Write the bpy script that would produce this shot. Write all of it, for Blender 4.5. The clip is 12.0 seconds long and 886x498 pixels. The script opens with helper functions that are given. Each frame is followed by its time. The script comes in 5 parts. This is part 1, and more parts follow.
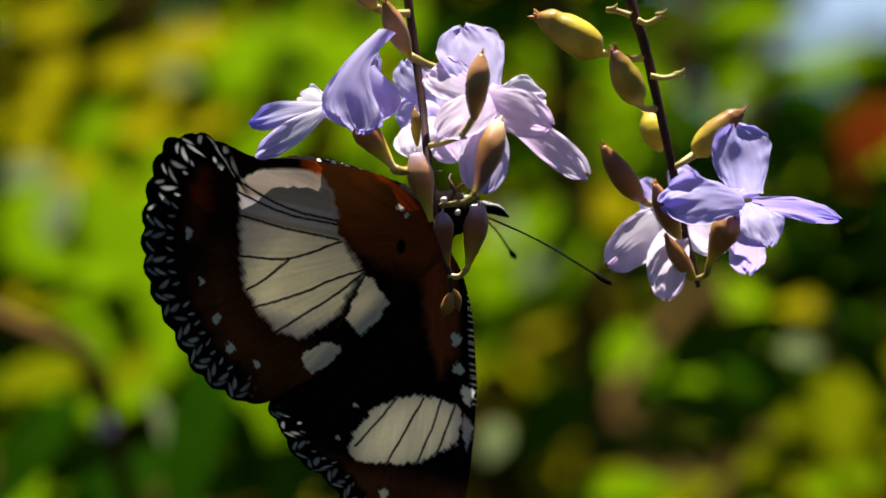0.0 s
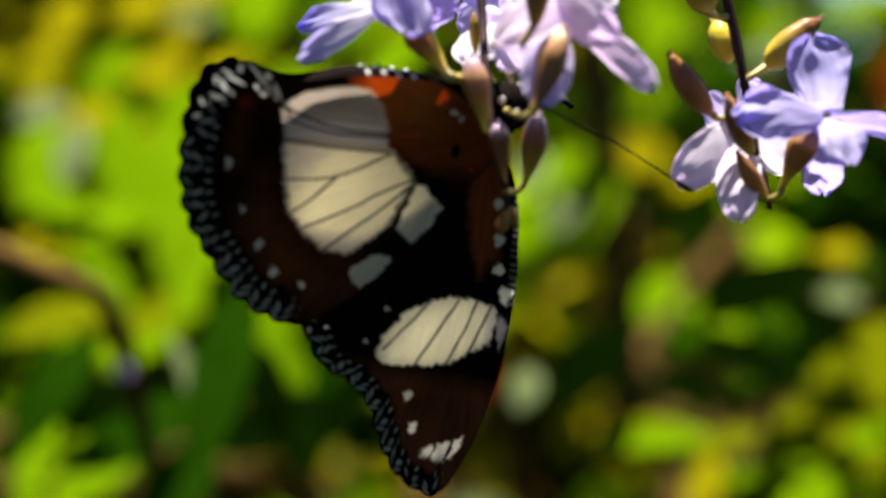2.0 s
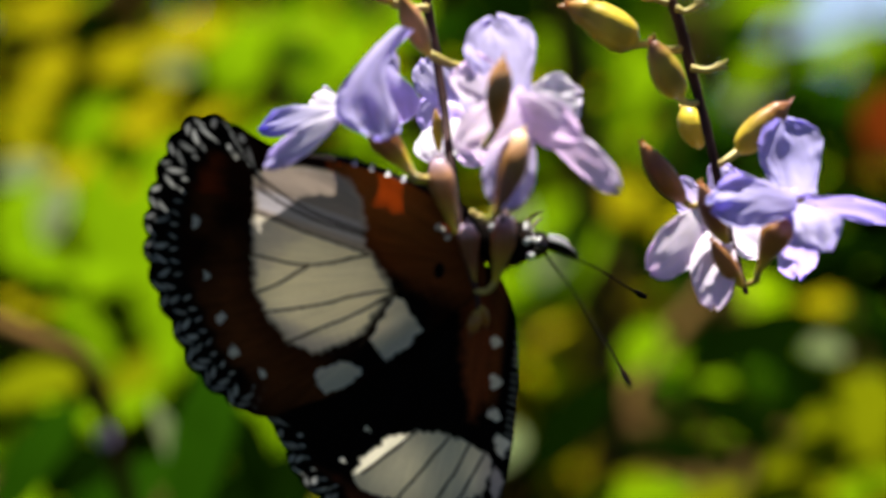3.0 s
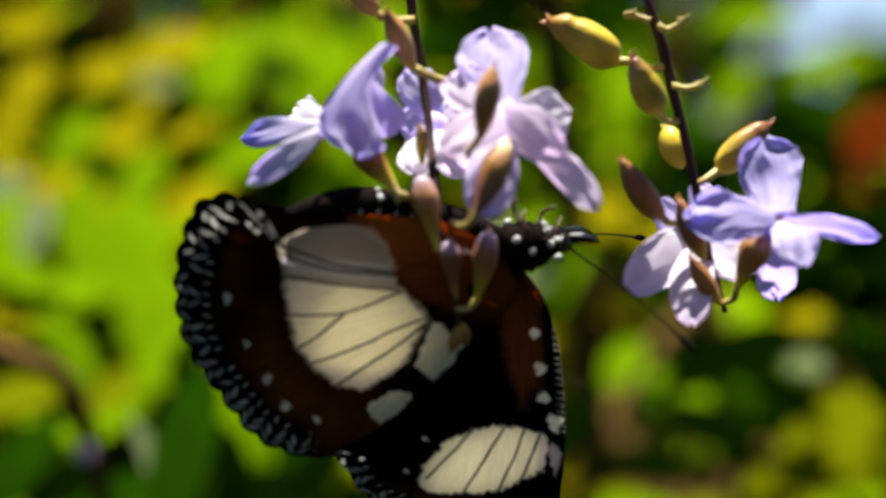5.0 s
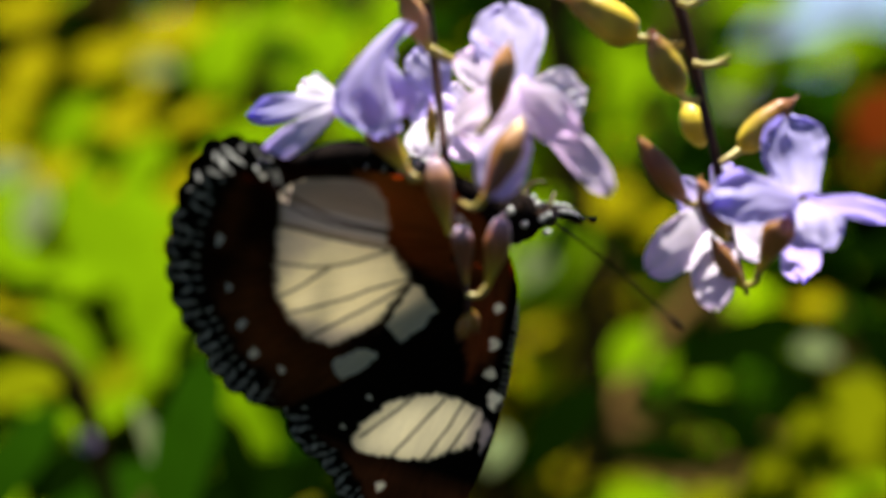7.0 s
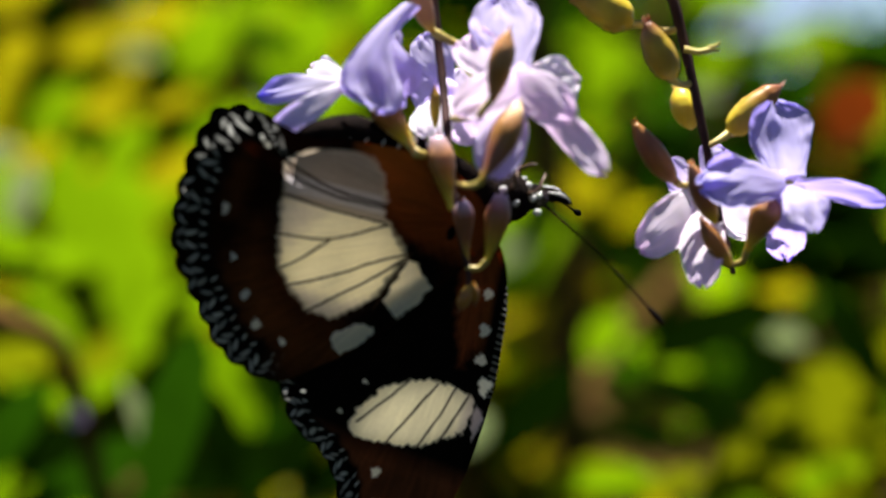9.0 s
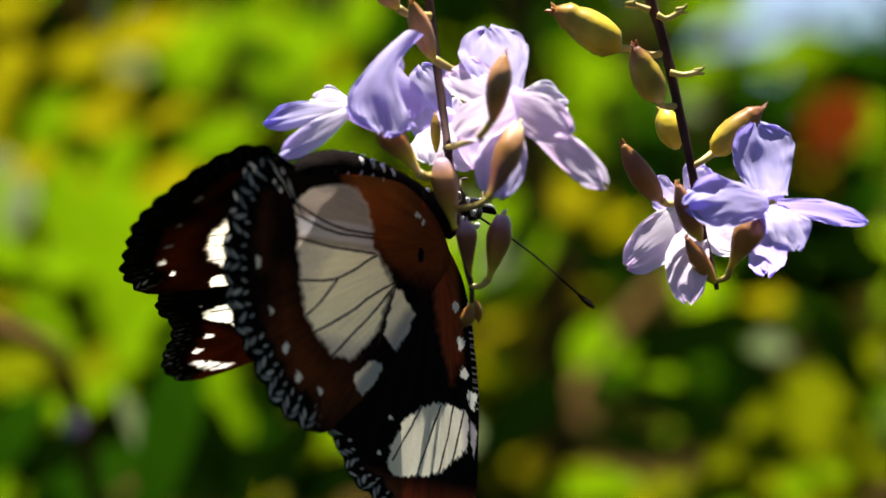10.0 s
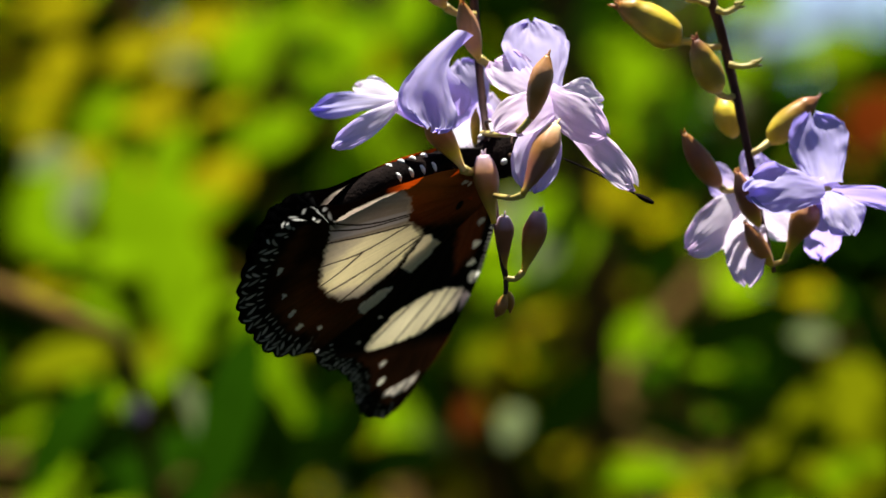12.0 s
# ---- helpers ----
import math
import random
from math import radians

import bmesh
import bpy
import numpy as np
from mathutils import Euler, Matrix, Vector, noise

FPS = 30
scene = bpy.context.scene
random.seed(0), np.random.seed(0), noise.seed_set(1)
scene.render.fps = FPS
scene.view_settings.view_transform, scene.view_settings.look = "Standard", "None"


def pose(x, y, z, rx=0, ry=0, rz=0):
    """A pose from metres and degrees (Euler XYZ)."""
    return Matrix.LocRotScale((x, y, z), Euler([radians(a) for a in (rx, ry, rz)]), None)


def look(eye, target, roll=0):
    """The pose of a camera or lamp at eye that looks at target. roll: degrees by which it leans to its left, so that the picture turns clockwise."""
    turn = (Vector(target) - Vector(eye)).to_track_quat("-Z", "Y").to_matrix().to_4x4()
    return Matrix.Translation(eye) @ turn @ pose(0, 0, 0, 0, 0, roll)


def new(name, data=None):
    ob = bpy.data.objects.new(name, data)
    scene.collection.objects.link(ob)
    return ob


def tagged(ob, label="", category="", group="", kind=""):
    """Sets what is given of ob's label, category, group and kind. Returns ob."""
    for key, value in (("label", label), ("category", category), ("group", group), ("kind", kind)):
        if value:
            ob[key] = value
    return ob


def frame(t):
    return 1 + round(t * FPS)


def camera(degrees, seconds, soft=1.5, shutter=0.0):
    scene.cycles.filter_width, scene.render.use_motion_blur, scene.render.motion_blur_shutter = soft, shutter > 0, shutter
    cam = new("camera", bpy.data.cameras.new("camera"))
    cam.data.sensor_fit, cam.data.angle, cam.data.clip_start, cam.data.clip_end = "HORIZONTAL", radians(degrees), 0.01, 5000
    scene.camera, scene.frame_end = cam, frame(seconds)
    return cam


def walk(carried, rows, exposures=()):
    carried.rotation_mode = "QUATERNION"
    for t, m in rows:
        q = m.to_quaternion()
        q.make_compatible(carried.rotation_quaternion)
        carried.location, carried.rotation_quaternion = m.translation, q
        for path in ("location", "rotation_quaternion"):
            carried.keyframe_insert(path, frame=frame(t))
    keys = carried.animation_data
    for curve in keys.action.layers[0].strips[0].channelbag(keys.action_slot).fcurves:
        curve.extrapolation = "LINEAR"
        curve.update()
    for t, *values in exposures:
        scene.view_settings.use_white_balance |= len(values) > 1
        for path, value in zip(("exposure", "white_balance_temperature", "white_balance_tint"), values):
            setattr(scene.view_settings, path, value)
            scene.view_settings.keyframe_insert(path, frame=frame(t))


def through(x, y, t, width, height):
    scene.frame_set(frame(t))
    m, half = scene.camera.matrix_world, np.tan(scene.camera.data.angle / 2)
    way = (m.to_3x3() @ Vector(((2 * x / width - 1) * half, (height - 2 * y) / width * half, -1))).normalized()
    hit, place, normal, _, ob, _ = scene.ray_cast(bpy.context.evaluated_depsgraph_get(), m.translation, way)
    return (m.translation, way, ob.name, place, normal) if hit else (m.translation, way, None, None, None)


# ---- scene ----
# a butterfly on hanging lilac flower sprays in front of a sunlit garden shrubbery
CAMERA_ROWS = [
    (0, pose(0.00599, -0.54551, 1.20017, 90.17723, -0.13358, 0.38005)),
    (0.5, pose(0.00336, -0.5318, 1.19557, 89.94032, -0.18541, 0.37886)),
    (1, pose(0.00408, -0.51887, 1.19464, 89.82841, -0.23352, 0.45533)),
    (1.5, pose(0.002, -0.50754, 1.19419, 89.7446, -0.01138, 0.33591)),
    (2, pose(0.00056, -0.50988, 1.19517, 89.80872, -0.15599, 0.40531)),
    (2.5, pose(0.00014, -0.51074, 1.20001, 89.92014, 0.31394, 0.3647)),
    (3, pose(0.00241, -0.5075, 1.20192, 90.05717, 0.33477, 0.31606)),
    (5, pose(0.00347, -0.50661, 1.20298, 90.16633, 0.24895, 0.16611)),
    (5.5, pose(0.00256, -0.50224, 1.2018, 90.15703, 0.25766, 0.05677)),
    (6, pose(0.00359, -0.4927, 1.20081, 89.98681, 0.19447, 0.12557)),
    (6.5, pose(0.00124, -0.4906, 1.20154, 89.96318, 0.18743, 0.11476)),
    (7, pose(0.00116, -0.49431, 1.20226, 90.04753, 0.368, 0.09059)),
    (9, pose(-0.00249, -0.51382, 1.20057, 89.97084, -0.19268, -0.35606)),
    (9.5, pose(-0.00398, -0.52235, 1.202, 89.99754, -0.03674, -0.45886)),
    (10, pose(-0.00365, -0.53154, 1.2019, 90.01639, -0.22449, -0.54)),
    (10.5, pose(-0.00408, -0.54013, 1.20194, 90.07679, 0.07122, -0.65095)),
    (11, pose(-0.00441, -0.54585, 1.20175, 90.07442, -0.29939, -0.61971)),
    (11.5, pose(-0.00372, -0.55386, 1.20074, 90.04589, -0.2554, -0.33234)),
    (12, pose(-0.00824, -0.55394, 1.20004, 90.02963, -0.24872, -0.22823)),
]
LEFT_ROWS = [
    (0, pose(0.0005, -0.002, 1.21674, -0.09377, -5.14564, -4.58539)),
    (0.5, pose(0.00113, -0.002, 1.21665, 0.05506, -3.47134, -5.98769)),
    (1, pose(0.00176, -0.002, 1.21749, 0.54876, -4.48893, -6.51483)),
    (1.5, pose(0.00108, -0.002, 1.21654, -0.00752, -4.66364, -5.00808)),
    (2, pose(0.00124, -0.002, 1.21693, -0.53845, -4.29313, -7.10735)),
    (2.5, pose(0.00057, -0.002, 1.21614, -0.80598, -3.74906, -5.04871)),
    (3, pose(0.00018, -0.002, 1.21611, 0.61282, -5.59363, -5.24031)),
    (5, pose(0.00095, -0.002, 1.21684, 2.92801, -4.44992, -5.21691)),
    (5.5, pose(0.00144, -0.002, 1.21688, 2.04882, -5.1324, -4.00042)),
    (6, pose(0.00141, -0.002, 1.217, 2.00659, -3.90874, -2.86583)),
    (6.5, pose(0.00049, -0.002, 1.21669, 2.69641, -2.59744, -1.34697)),
    (7, pose(0.00039, -0.002, 1.21655, 2.72759, -2.81882, -2.62153)),
    (9, pose(0.00088, -0.002, 1.21647, 0.73826, -2.85858, -2.96395)),
    (9.5, pose(0.00128, -0.002, 1.21637, -0.39544, -4.09063, -3.42481)),
    (10, pose(0.00149, -0.002, 1.21598, -0.94817, -3.54503, -1.40971)),
    (10.5, pose(0.00112, -0.002, 1.21607, -0.69449, -3.71241, -2.67292)),
    (11, pose(-7e-05, -0.002, 1.21633, -0.15, -2.50179, -1.29424)),
    (11.5, pose(-0.00208, -0.002, 1.216, -0.05242, -0.25648, -0.12436)),
    (12, pose(-0.00164, -0.002, 1.21533, 0.62021, -0.6796, 1.85336)),
]
RIGHT_ROWS = [
    (0, pose(0.02668, 0.0, 1.21179, -1.03676, -0.59589, -2.90129)),
    (0.5, pose(0.02647, 0.0, 1.21191, -1.40274, -1.65051, -2.09573)),
    (1, pose(0.02657, 0.0, 1.21197, -2.08076, -1.16946, -2.33995)),
    (1.5, pose(0.0268, 0.0, 1.21172, -1.20343, -0.00616, -1.89116)),
    (2, pose(0.02681, 0.0, 1.21169, -0.84232, 0.04222, -1.35323)),
    (2.5, pose(0.02663, 0.0, 1.21162, -2.65516, -0.5594, 0.90591)),
    (3, pose(0.02656, 0.0, 1.21169, -0.49289, -1.03289, -0.20273)),
    (5, pose(0.0269, 0.0, 1.2119, -2.72512, -0.31794, -1.26936)),
    (5.5, pose(0.02687, 0.0, 1.21186, -3.85695, -0.79109, -2.05077)),
    (6, pose(0.02687, 0.0, 1.21187, -3.89523, -0.46893, -2.55021)),
    (6.5, pose(0.02678, 0.0, 1.21188, -2.32623, -0.53758, -1.4706)),
    (7, pose(0.02679, 0.0, 1.21189, -1.73699, -0.50874, -1.48518)),
    (9, pose(0.02704, 0.0, 1.21189, -0.599, -0.43996, -1.23415)),
    (9.5, pose(0.027, 0.0, 1.2119, 0.57401, -0.66304, 0.51556)),
    (10, pose(0.02702, 0.0, 1.21191, -0.00644, -0.28907, -0.26993)),
    (10.5, pose(0.02694, 0.0, 1.21185, 0.04172, -0.65288, -0.19712)),
    (11, pose(0.027, 0.0, 1.2119, 0.51197, -0.44086, -0.45598)),
    (11.5, pose(0.02702, 0.0, 1.21188, 0.01715, -0.24275, -0.27181)),
    (12, pose(0.02703, 0.0, 1.2119, 0.27497, -0.43838, 0.48208)),
]
# the large flower nods on its stalk: shift and turn about the stalk
NOD_ROWS = [
    (0, pose(0.00141, 0, -0.00064, -0.60908, -3.23988, 6.62307)),
    (0.5, pose(0.00178, 0, 0.00037, -1.00377, 1.16576, 10.3526)),
    (1, pose(0.00198, 0, 0.00018, -1.70019, 0.74127, 10.1982)),
    (1.5, pose(0.0019, 0, -0.0003, 1.6, -1.7, 7.3)),
    (2, pose(0.00188, -0, -0.00078, 5.02161, -3.99951, 4.51018)),
    (2.5, pose(0.0012, -0, -0.00066, 3.27961, -2.91608, 3.3089)),
    (3, pose(0.00139, -0, -0.00096, 3.357, -3.05371, 1.27094)),
    (5, pose(0.00143, 0, 7e-05, -1.40379, 0.43222, 0.99219)),
    (5.5, pose(0.00093, 0, -0.00058, -1.4829, 0.4163, -0.31403)),
    (6, pose(0.00071, 0, -0.00039, -3.44331, -0.87333, -0.36767)),
    (6.5, pose(0.00036, 0, 0.00016, -3.37557, -1.01772, -1.04344)),
    (7, pose(0.00085, 0, 0.00045, -0.773, 0.65757, -1.69093)),
    (9, pose(0.00055, 0, -0.00019, -0.16909, 0.7167, -0.26792)),
    (9.5, pose(0.00089, 0, -0.00038, -0.57597, -1.43357, -1.63473)),
    (10, pose(0.0001, 0, -0.00024, -1.125, -1.47268, 2.29389)),
    (10.5, pose(0.00058, 0, -0.00025, -1.74966, -1.81269, 0.59984)),
    (11, pose(0.00043, 0, -0.00029, -1.14786, -2.09802, -1.34744)),
    (11.5, pose(-7e-05, 0, -1e-05, -0.01761, 0.00928, -0.13147)),
    (12, pose(-0.00062, 0, 0.00046, 0.55361, -0.4367, -0.01424)),
]
# wing chart to the body: x to the head, z away from the wings
HIND_CHART = ((0.0626, 0.01441), (0.00712, -0.0587), (-0.0001, -6e-05))
FORE_CHART = ((0.0695, 0.01984), (0.00084, -0.0597), (-0.00037, 0.00047))
BODY_ROWS = [
    (0, pose(0.00116, -0.00329, 1.20339, 9.22969, 16.61841, 29.3886)),
    (0.5, pose(0.00134, -0.00597, 1.20412, 20.38188, 12.77662, 31.26631)),
    (1, pose(0.00189, -0.00549, 1.20586, 16.64523, 4.95523, 32.79235)),
    (1.5, pose(0.00105, -0.00545, 1.20382, 16.36052, 13.20586, 33.2459)),
    (2, pose(0.00141, -0.0069, 1.2053, 22.67844, 8.90291, 33.20877)),
    (2.3, pose(0.00259, -0.00455, 1.20314, 19.40878, 11.37171, 31.04332)),
    (2.4, pose(0.00113, -0.00437, 1.19977, 9.8564, 30.28775, 12.56602)),
    (2.5, pose(0.00223, -0.00326, 1.20092, 9.67386, 23.84642, 13.6122)),
    (2.8, pose(0.0015, -0.00638, 1.19974, 2.17774, 27.69983, 6.60141)),
    (2.9, pose(0.00373, -0.00743, 1.20115, 16.26383, 24.6661, 6.16044)),
    (3, pose(0.00375, -0.00851, 1.20113, 15.54421, 25.21157, 5.63758)),
    (5, pose(0.00867, -0.00481, 1.20254, 25.68059, 10.33933, 18.50501)),
    (5.2, pose(0.00854, -0.00281, 1.20253, 21.88203, 10.51312, 18.65112)),
    (5.3, pose(0.00549, -0.00174, 1.20092, 19.4213, 10.73618, 24.57979)),
    (5.5, pose(0.00694, 0.00029, 1.20278, 28.50044, 11.32381, 21.25604)),
    (5.6, pose(0.00754, -5e-05, 1.20362, 27.12255, 13.67463, 20.07419)),
    (5.7, pose(0.00598, -0.00042, 1.20412, 14.336, 14.83923, 27.56333)),
    (5.8, pose(0.00577, -0.00085, 1.20425, 14.71055, 14.89242, 27.9616)),
    (6, pose(0.00646, -0.00143, 1.20261, 7.73851, 14.94794, 27.6979)),
    (6.5, pose(0.0055, -0.00245, 1.20364, 30.46722, 16.57807, 31.29249)),
    (7, pose(0.00536, -0.00271, 1.20364, 28.11445, 15.36831, 30.82091)),
    (9, pose(0.00502, -0.00403, 1.20345, 25.19042, 17.58567, 30.96493)),
    (9.2, pose(0.00567, -0.0027, 1.2035, 21.04145, 17.27926, 28.97962)),
    (9.3, pose(0.00534, -0.00134, 1.20277, 11.17038, 12.55813, 23.70113)),
    (9.4, pose(0.00535, -0.00069, 1.20267, 18.23866, 9.81595, 20.91258)),
    (9.5, pose(0.00535, -3e-05, 1.20258, 22.93268, 8.96684, 20.91718)),
    (9.6, pose(0.00419, -0.00019, 1.20246, 18.63165, 6.27518, 30.1317)),
    (9.7, pose(0.00309, -0.00039, 1.20275, 21.28494, 8.74983, 33.12918)),
    (9.9, pose(0.00082, -0.00078, 1.20362, 24.65836, 13.09224, 44.35736)),
    (10, pose(-0.00022, -0.00098, 1.20363, 25.71183, 12.26381, 50.39792)),
    (10.5, pose(0.00083, -0.00245, 1.20452, 28.79624, 5.53845, 48.43104)),
    (11, pose(0.00121, -0.00487, 1.20679, 28.62212, -9.88569, 46.77722)),
    (11.5, pose(-0.00172, -0.00569, 1.20856, 39.88383, -7.19868, 43.66964)),
    (12, pose(-0.00171, -0.00485, 1.2084, 42.23719, -8.68443, 46.93326)),
]
# how far the hindwings and the forewings stand off the middle plane of the body, and how far the forewings are drawn forward, in degrees, and down, in millimetres
FLAP = ((0, 1.5, 0.7, -3.86, 0.39), (0.5, 1.0, 0.2, -3.56, 0.6), (1, 1.0, 0.2, -0.63, 0.95), (1.5, 1.0, 0.2, 1.08, 1.1), (2, 1.5, 0.7, 1.65, 0.79), (2.3, 3.0, 2.2, 1.74, 0.6), (2.4, 30.0, 24.05, -2.38, 0.0), (2.5, 36.0, 34.13, -3.16, 0.0), (2.8, 31.0, 26.74, -2.24, 0.0), (2.9, 19.0, 18.2, -1.05, 0.0), (3, 9.0, 8.2, -0.99, 0.32), (5, 4.0, 1.96, -1.15, 0.0), (5.2, 6.0, 3.96, -1.15, 0.0), (5.3, 44.0, 41.97, -0.68, 0.0), (5.5, 56.0, 51.95, -2.92, 0.0), (5.6, 48.0, 47.2, -0.22, 0.0), (5.7, 11.0, 10.2, -2.1, 0.04), (5.8, 10.0, 9.2, -2.11, 0.05), (6, 8.0, 5.73, -3.27, 0.0), (6.5, 1.5, 0.7, 0.34, 0.34), (7, 1.0, 0.2, 2.34, 0.18), (9, 3.0, 2.2, 1.18, 0.85), (9.2, 6.0, 5.2, 1.27, 0.55), (9.3, 28.0, 27.2, 1.67, 0.0), (9.4, 50.0, 49.2, 1.04, 0.0), (9.5, 58.0, 57.07, 0.1, 0.0), (9.6, 54.0, 53.2, 1.38, 0.0), (9.7, 50.0, 49.2, 0.53, 0.0), (9.9, 31.0, 30.2, -1.86, 0.0), (10, 25.0, 24.2, -1.95, 0.0), (10.5, 7.0, 6.2, -1.89, 0.6), (11, 1.0, 0.2, 0.11, 0.77), (11.5, 0.5, -0.3, 1.18, 0.53), (12, 0.5, -0.3, 1.82, 0.91))
# the farther wings while they are open: how far the hindwing and the forewing stand off the body, and how far they are turned in their own plane
FAR_OPEN = {5.3: (70, 20, 72, 8), 5.5: (64, 20, 66, 8), 5.6: (60, 20, 62, 8), 9.3: (68, 16, 70, 6), 9.4: (65, 18, 68, 6), 9.5: (62, 20, 66, 6), 9.6: (64, 16, 68, 6),
            9.7: (58, 15, 63, 5), 9.9: (42, 11, 48, 3), 10: (38, 10, 44, 2)}
# the way in which the nearer antenna points, in the body's space
ANTENNA_REST = Vector((10, -15, -3))
ANTENNA_BASE = Vector((0.0044, -0.0004, 0.0038))
ANTENNA_ROWS = ((0, (9, -16, -2.4)), (1, (9.5, -15.5, -3.2)), (2, (10.3, -15.3, -1.3)), (2.4, (12.7, -12.8, -4.1)), (2.8, (11.2, -13, -6.9)), (3, (12.3, -12.5, -5.8)),
                (5, (10.9, -14.8, -2.4)), (6, (9.9, -14.4, -6)), (6.5, (9, -16.1, -1.1)), (9, (10.1, -15.1, -3.4)), (9.3, (9.2, -15.3, -4.8)), (9.5, (8.6, -16.2, -2.3)),
                (9.6, (5.8, -17.1, -4.1)), (10, (2.3, -18.3, -1.6)), (10.5, (2.4, -18.3, 1.3)), (11, (0.4, -18.2, 3.5)), (11.5, (1.5, -17.3, 6.3)), (12, (-0.5, -17, 7.2)))
cam = camera(10, 12.0, soft=1.6)
cam.data.dof.use_dof = True
cam.data.dof.focus_distance = 0.536
cam.data.dof.aperture_fstop = 25.0
cam.data.dof.aperture_blades = 0
EXPOSURE = 1.80
walk(cam, CAMERA_ROWS, [(t, EXPOSURE + e) for t, e in ((0, -0.32), (0.5, -0.18), (1, -0.12), (2, 0.02), (2.5, 0.19), (3, -0.04), (5, -0.06), (5.5, -0.01), (7, -0.04), (9.5, -0.01), (10.5, -0.1), (12, -0.18))])

# ---- light: midday sun nearly overhead, clear sky ----
SUN_WAY = Vector((-0.02, 0.16, 1.0)).normalized()
world = bpy.data.worlds.new("sky")
scene.world = world
world.use_nodes = True
wn = world.node_tree.nodes
sky = wn.new("ShaderNodeTexSky")
sky.sky_type = "NISHITA"
sky.sun_disc = False
sky.altitude = 1500
sky.dust_density = 0.2
sky.ozone_density = 2.0
sky.sun_elevation = math.asin(SUN_WAY.z)
sky.sun_rotation = math.atan2(SUN_WAY.x, SUN_WAY.y)
wn["Background"].inputs["Strength"].default_value = 0.020
world.node_tree.links.new(sky.outputs[0], wn["Background"].inputs["Color"])
sun = new("sun", bpy.data.lights.new("sun", "SUN"))
sun.data.energy = 5.0
sun.data.angle = radians(0.53)
sun.data.color = (1.0, 0.95, 0.87)
sun.matrix_world = look(SUN_WAY * 5, (0, 0, 0))


# ---- materials ----
def material(name):
    m = bpy.data.materials.new(name)
    m.use_nodes = True
    nt = m.node_tree
    nt.nodes.clear()
    out = nt.nodes.new("ShaderNodeOutputMaterial")
    return m, nt, out


def link(nt, a, b):
    nt.links.new(a, b)


def noise_tex(nt, scale, detail=3.0, coord="Object"):
    co = nt.nodes.new("ShaderNodeTexCoord")
    tex = nt.nodes.new("ShaderNodeTexNoise")
    tex.inputs["Scale"].default_value = scale
    tex.inputs["Detail"].default_value = detail
    link(nt, co.outputs[coord], tex.inputs["Vector"])
    return tex


def mix_color(nt, fac, a, b, blend="MIX"):
    n = nt.nodes.new("ShaderNodeMix")
    n.data_type, n.blend_type = "RGBA", blend
    for sock, v in ((n.inputs["Factor"], fac), (n.inputs["A"], a), (n.inputs["B"], b)):
        if isinstance(v, (int, float)):
            sock.default_value = v
        elif isinstance(v, tuple):
            sock.default_value = (*v, 1.0)
        else:
            link(nt, v, sock)
    return n.outputs["Result"]


def value_ramp(nt, src, lo, hi, a=0.0, b=1.0):
    n = nt.nodes.new("ShaderNodeMapRange")
    for k, v in zip(("From Min", "From Max", "To Min", "To Max"), (lo, hi, a, b)):
        n.inputs[k].default_value = v
    link(nt, src, n.inputs["Value"])
    return n.outputs["Result"]


def thin_material(name, color, through, translucency, rough=0.5, gloss=0.3, scale=900.0, attr="", bump=0.15):
    """A thin sheet (petal, leaf, wing): light falls through it in the colour 'through'."""
    m, nt, out = material(name)
    fine = noise_tex(nt, scale)
    coarse = noise_tex(nt, scale * 0.12)
    if attr:
        a = nt.nodes.new("ShaderNodeAttribute")
        a.attribute_name = attr
        base = a.outputs["Color"]
        trans = mix_color(nt, 1.0, mix_color(nt, 1.0, base, base, "MULTIPLY"), through, "MULTIPLY")
    else:
        rnd = nt.nodes.new("ShaderNodeNewGeometry").outputs["Random Per Island"]
        dark = tuple(c * 0.62 for c in color)
        base = mix_color(nt, coarse.outputs["Fac"], dark, color)
        base = mix_color(nt, value_ramp(nt, rnd, 0, 1, 0, 0.35), base, dark)
        trans = mix_color(nt, coarse.outputs["Fac"], tuple(c * 0.8 for c in through), through)
    base = mix_color(nt, value_ramp(nt, fine.outputs["Fac"], 0.3, 0.7, 0.0, 0.14 if attr else 0.25), base, (0.0, 0.0, 0.0))
    p = nt.nodes.new("ShaderNodeBsdfPrincipled")
    p.inputs["Roughness"].default_value = rough
    p.inputs["Specular IOR Level"].default_value = gloss
    link(nt, base, p.inputs["Base Color"])
    b = nt.nodes.new("ShaderNodeBump")
    b.inputs["Strength"].default_value = bump
    b.inputs["Distance"].default_value = 0.0003
    link(nt, fine.outputs["Fac"], b.inputs["Height"])
    link(nt, b.outputs["Normal"], p.inputs["Normal"])
    t = nt.nodes.new("ShaderNodeBsdfTranslucent")
    link(nt, trans, t.inputs["Color"])
    s = nt.nodes.new("ShaderNodeMixShader")
    s.inputs["Fac"].default_value = translucency
    link(nt, p.outputs[0], s.inputs[1])
    link(nt, t.outputs[0], s.inputs[2])
    link(nt, s.outputs[0], out.inputs["Surface"])
    return m


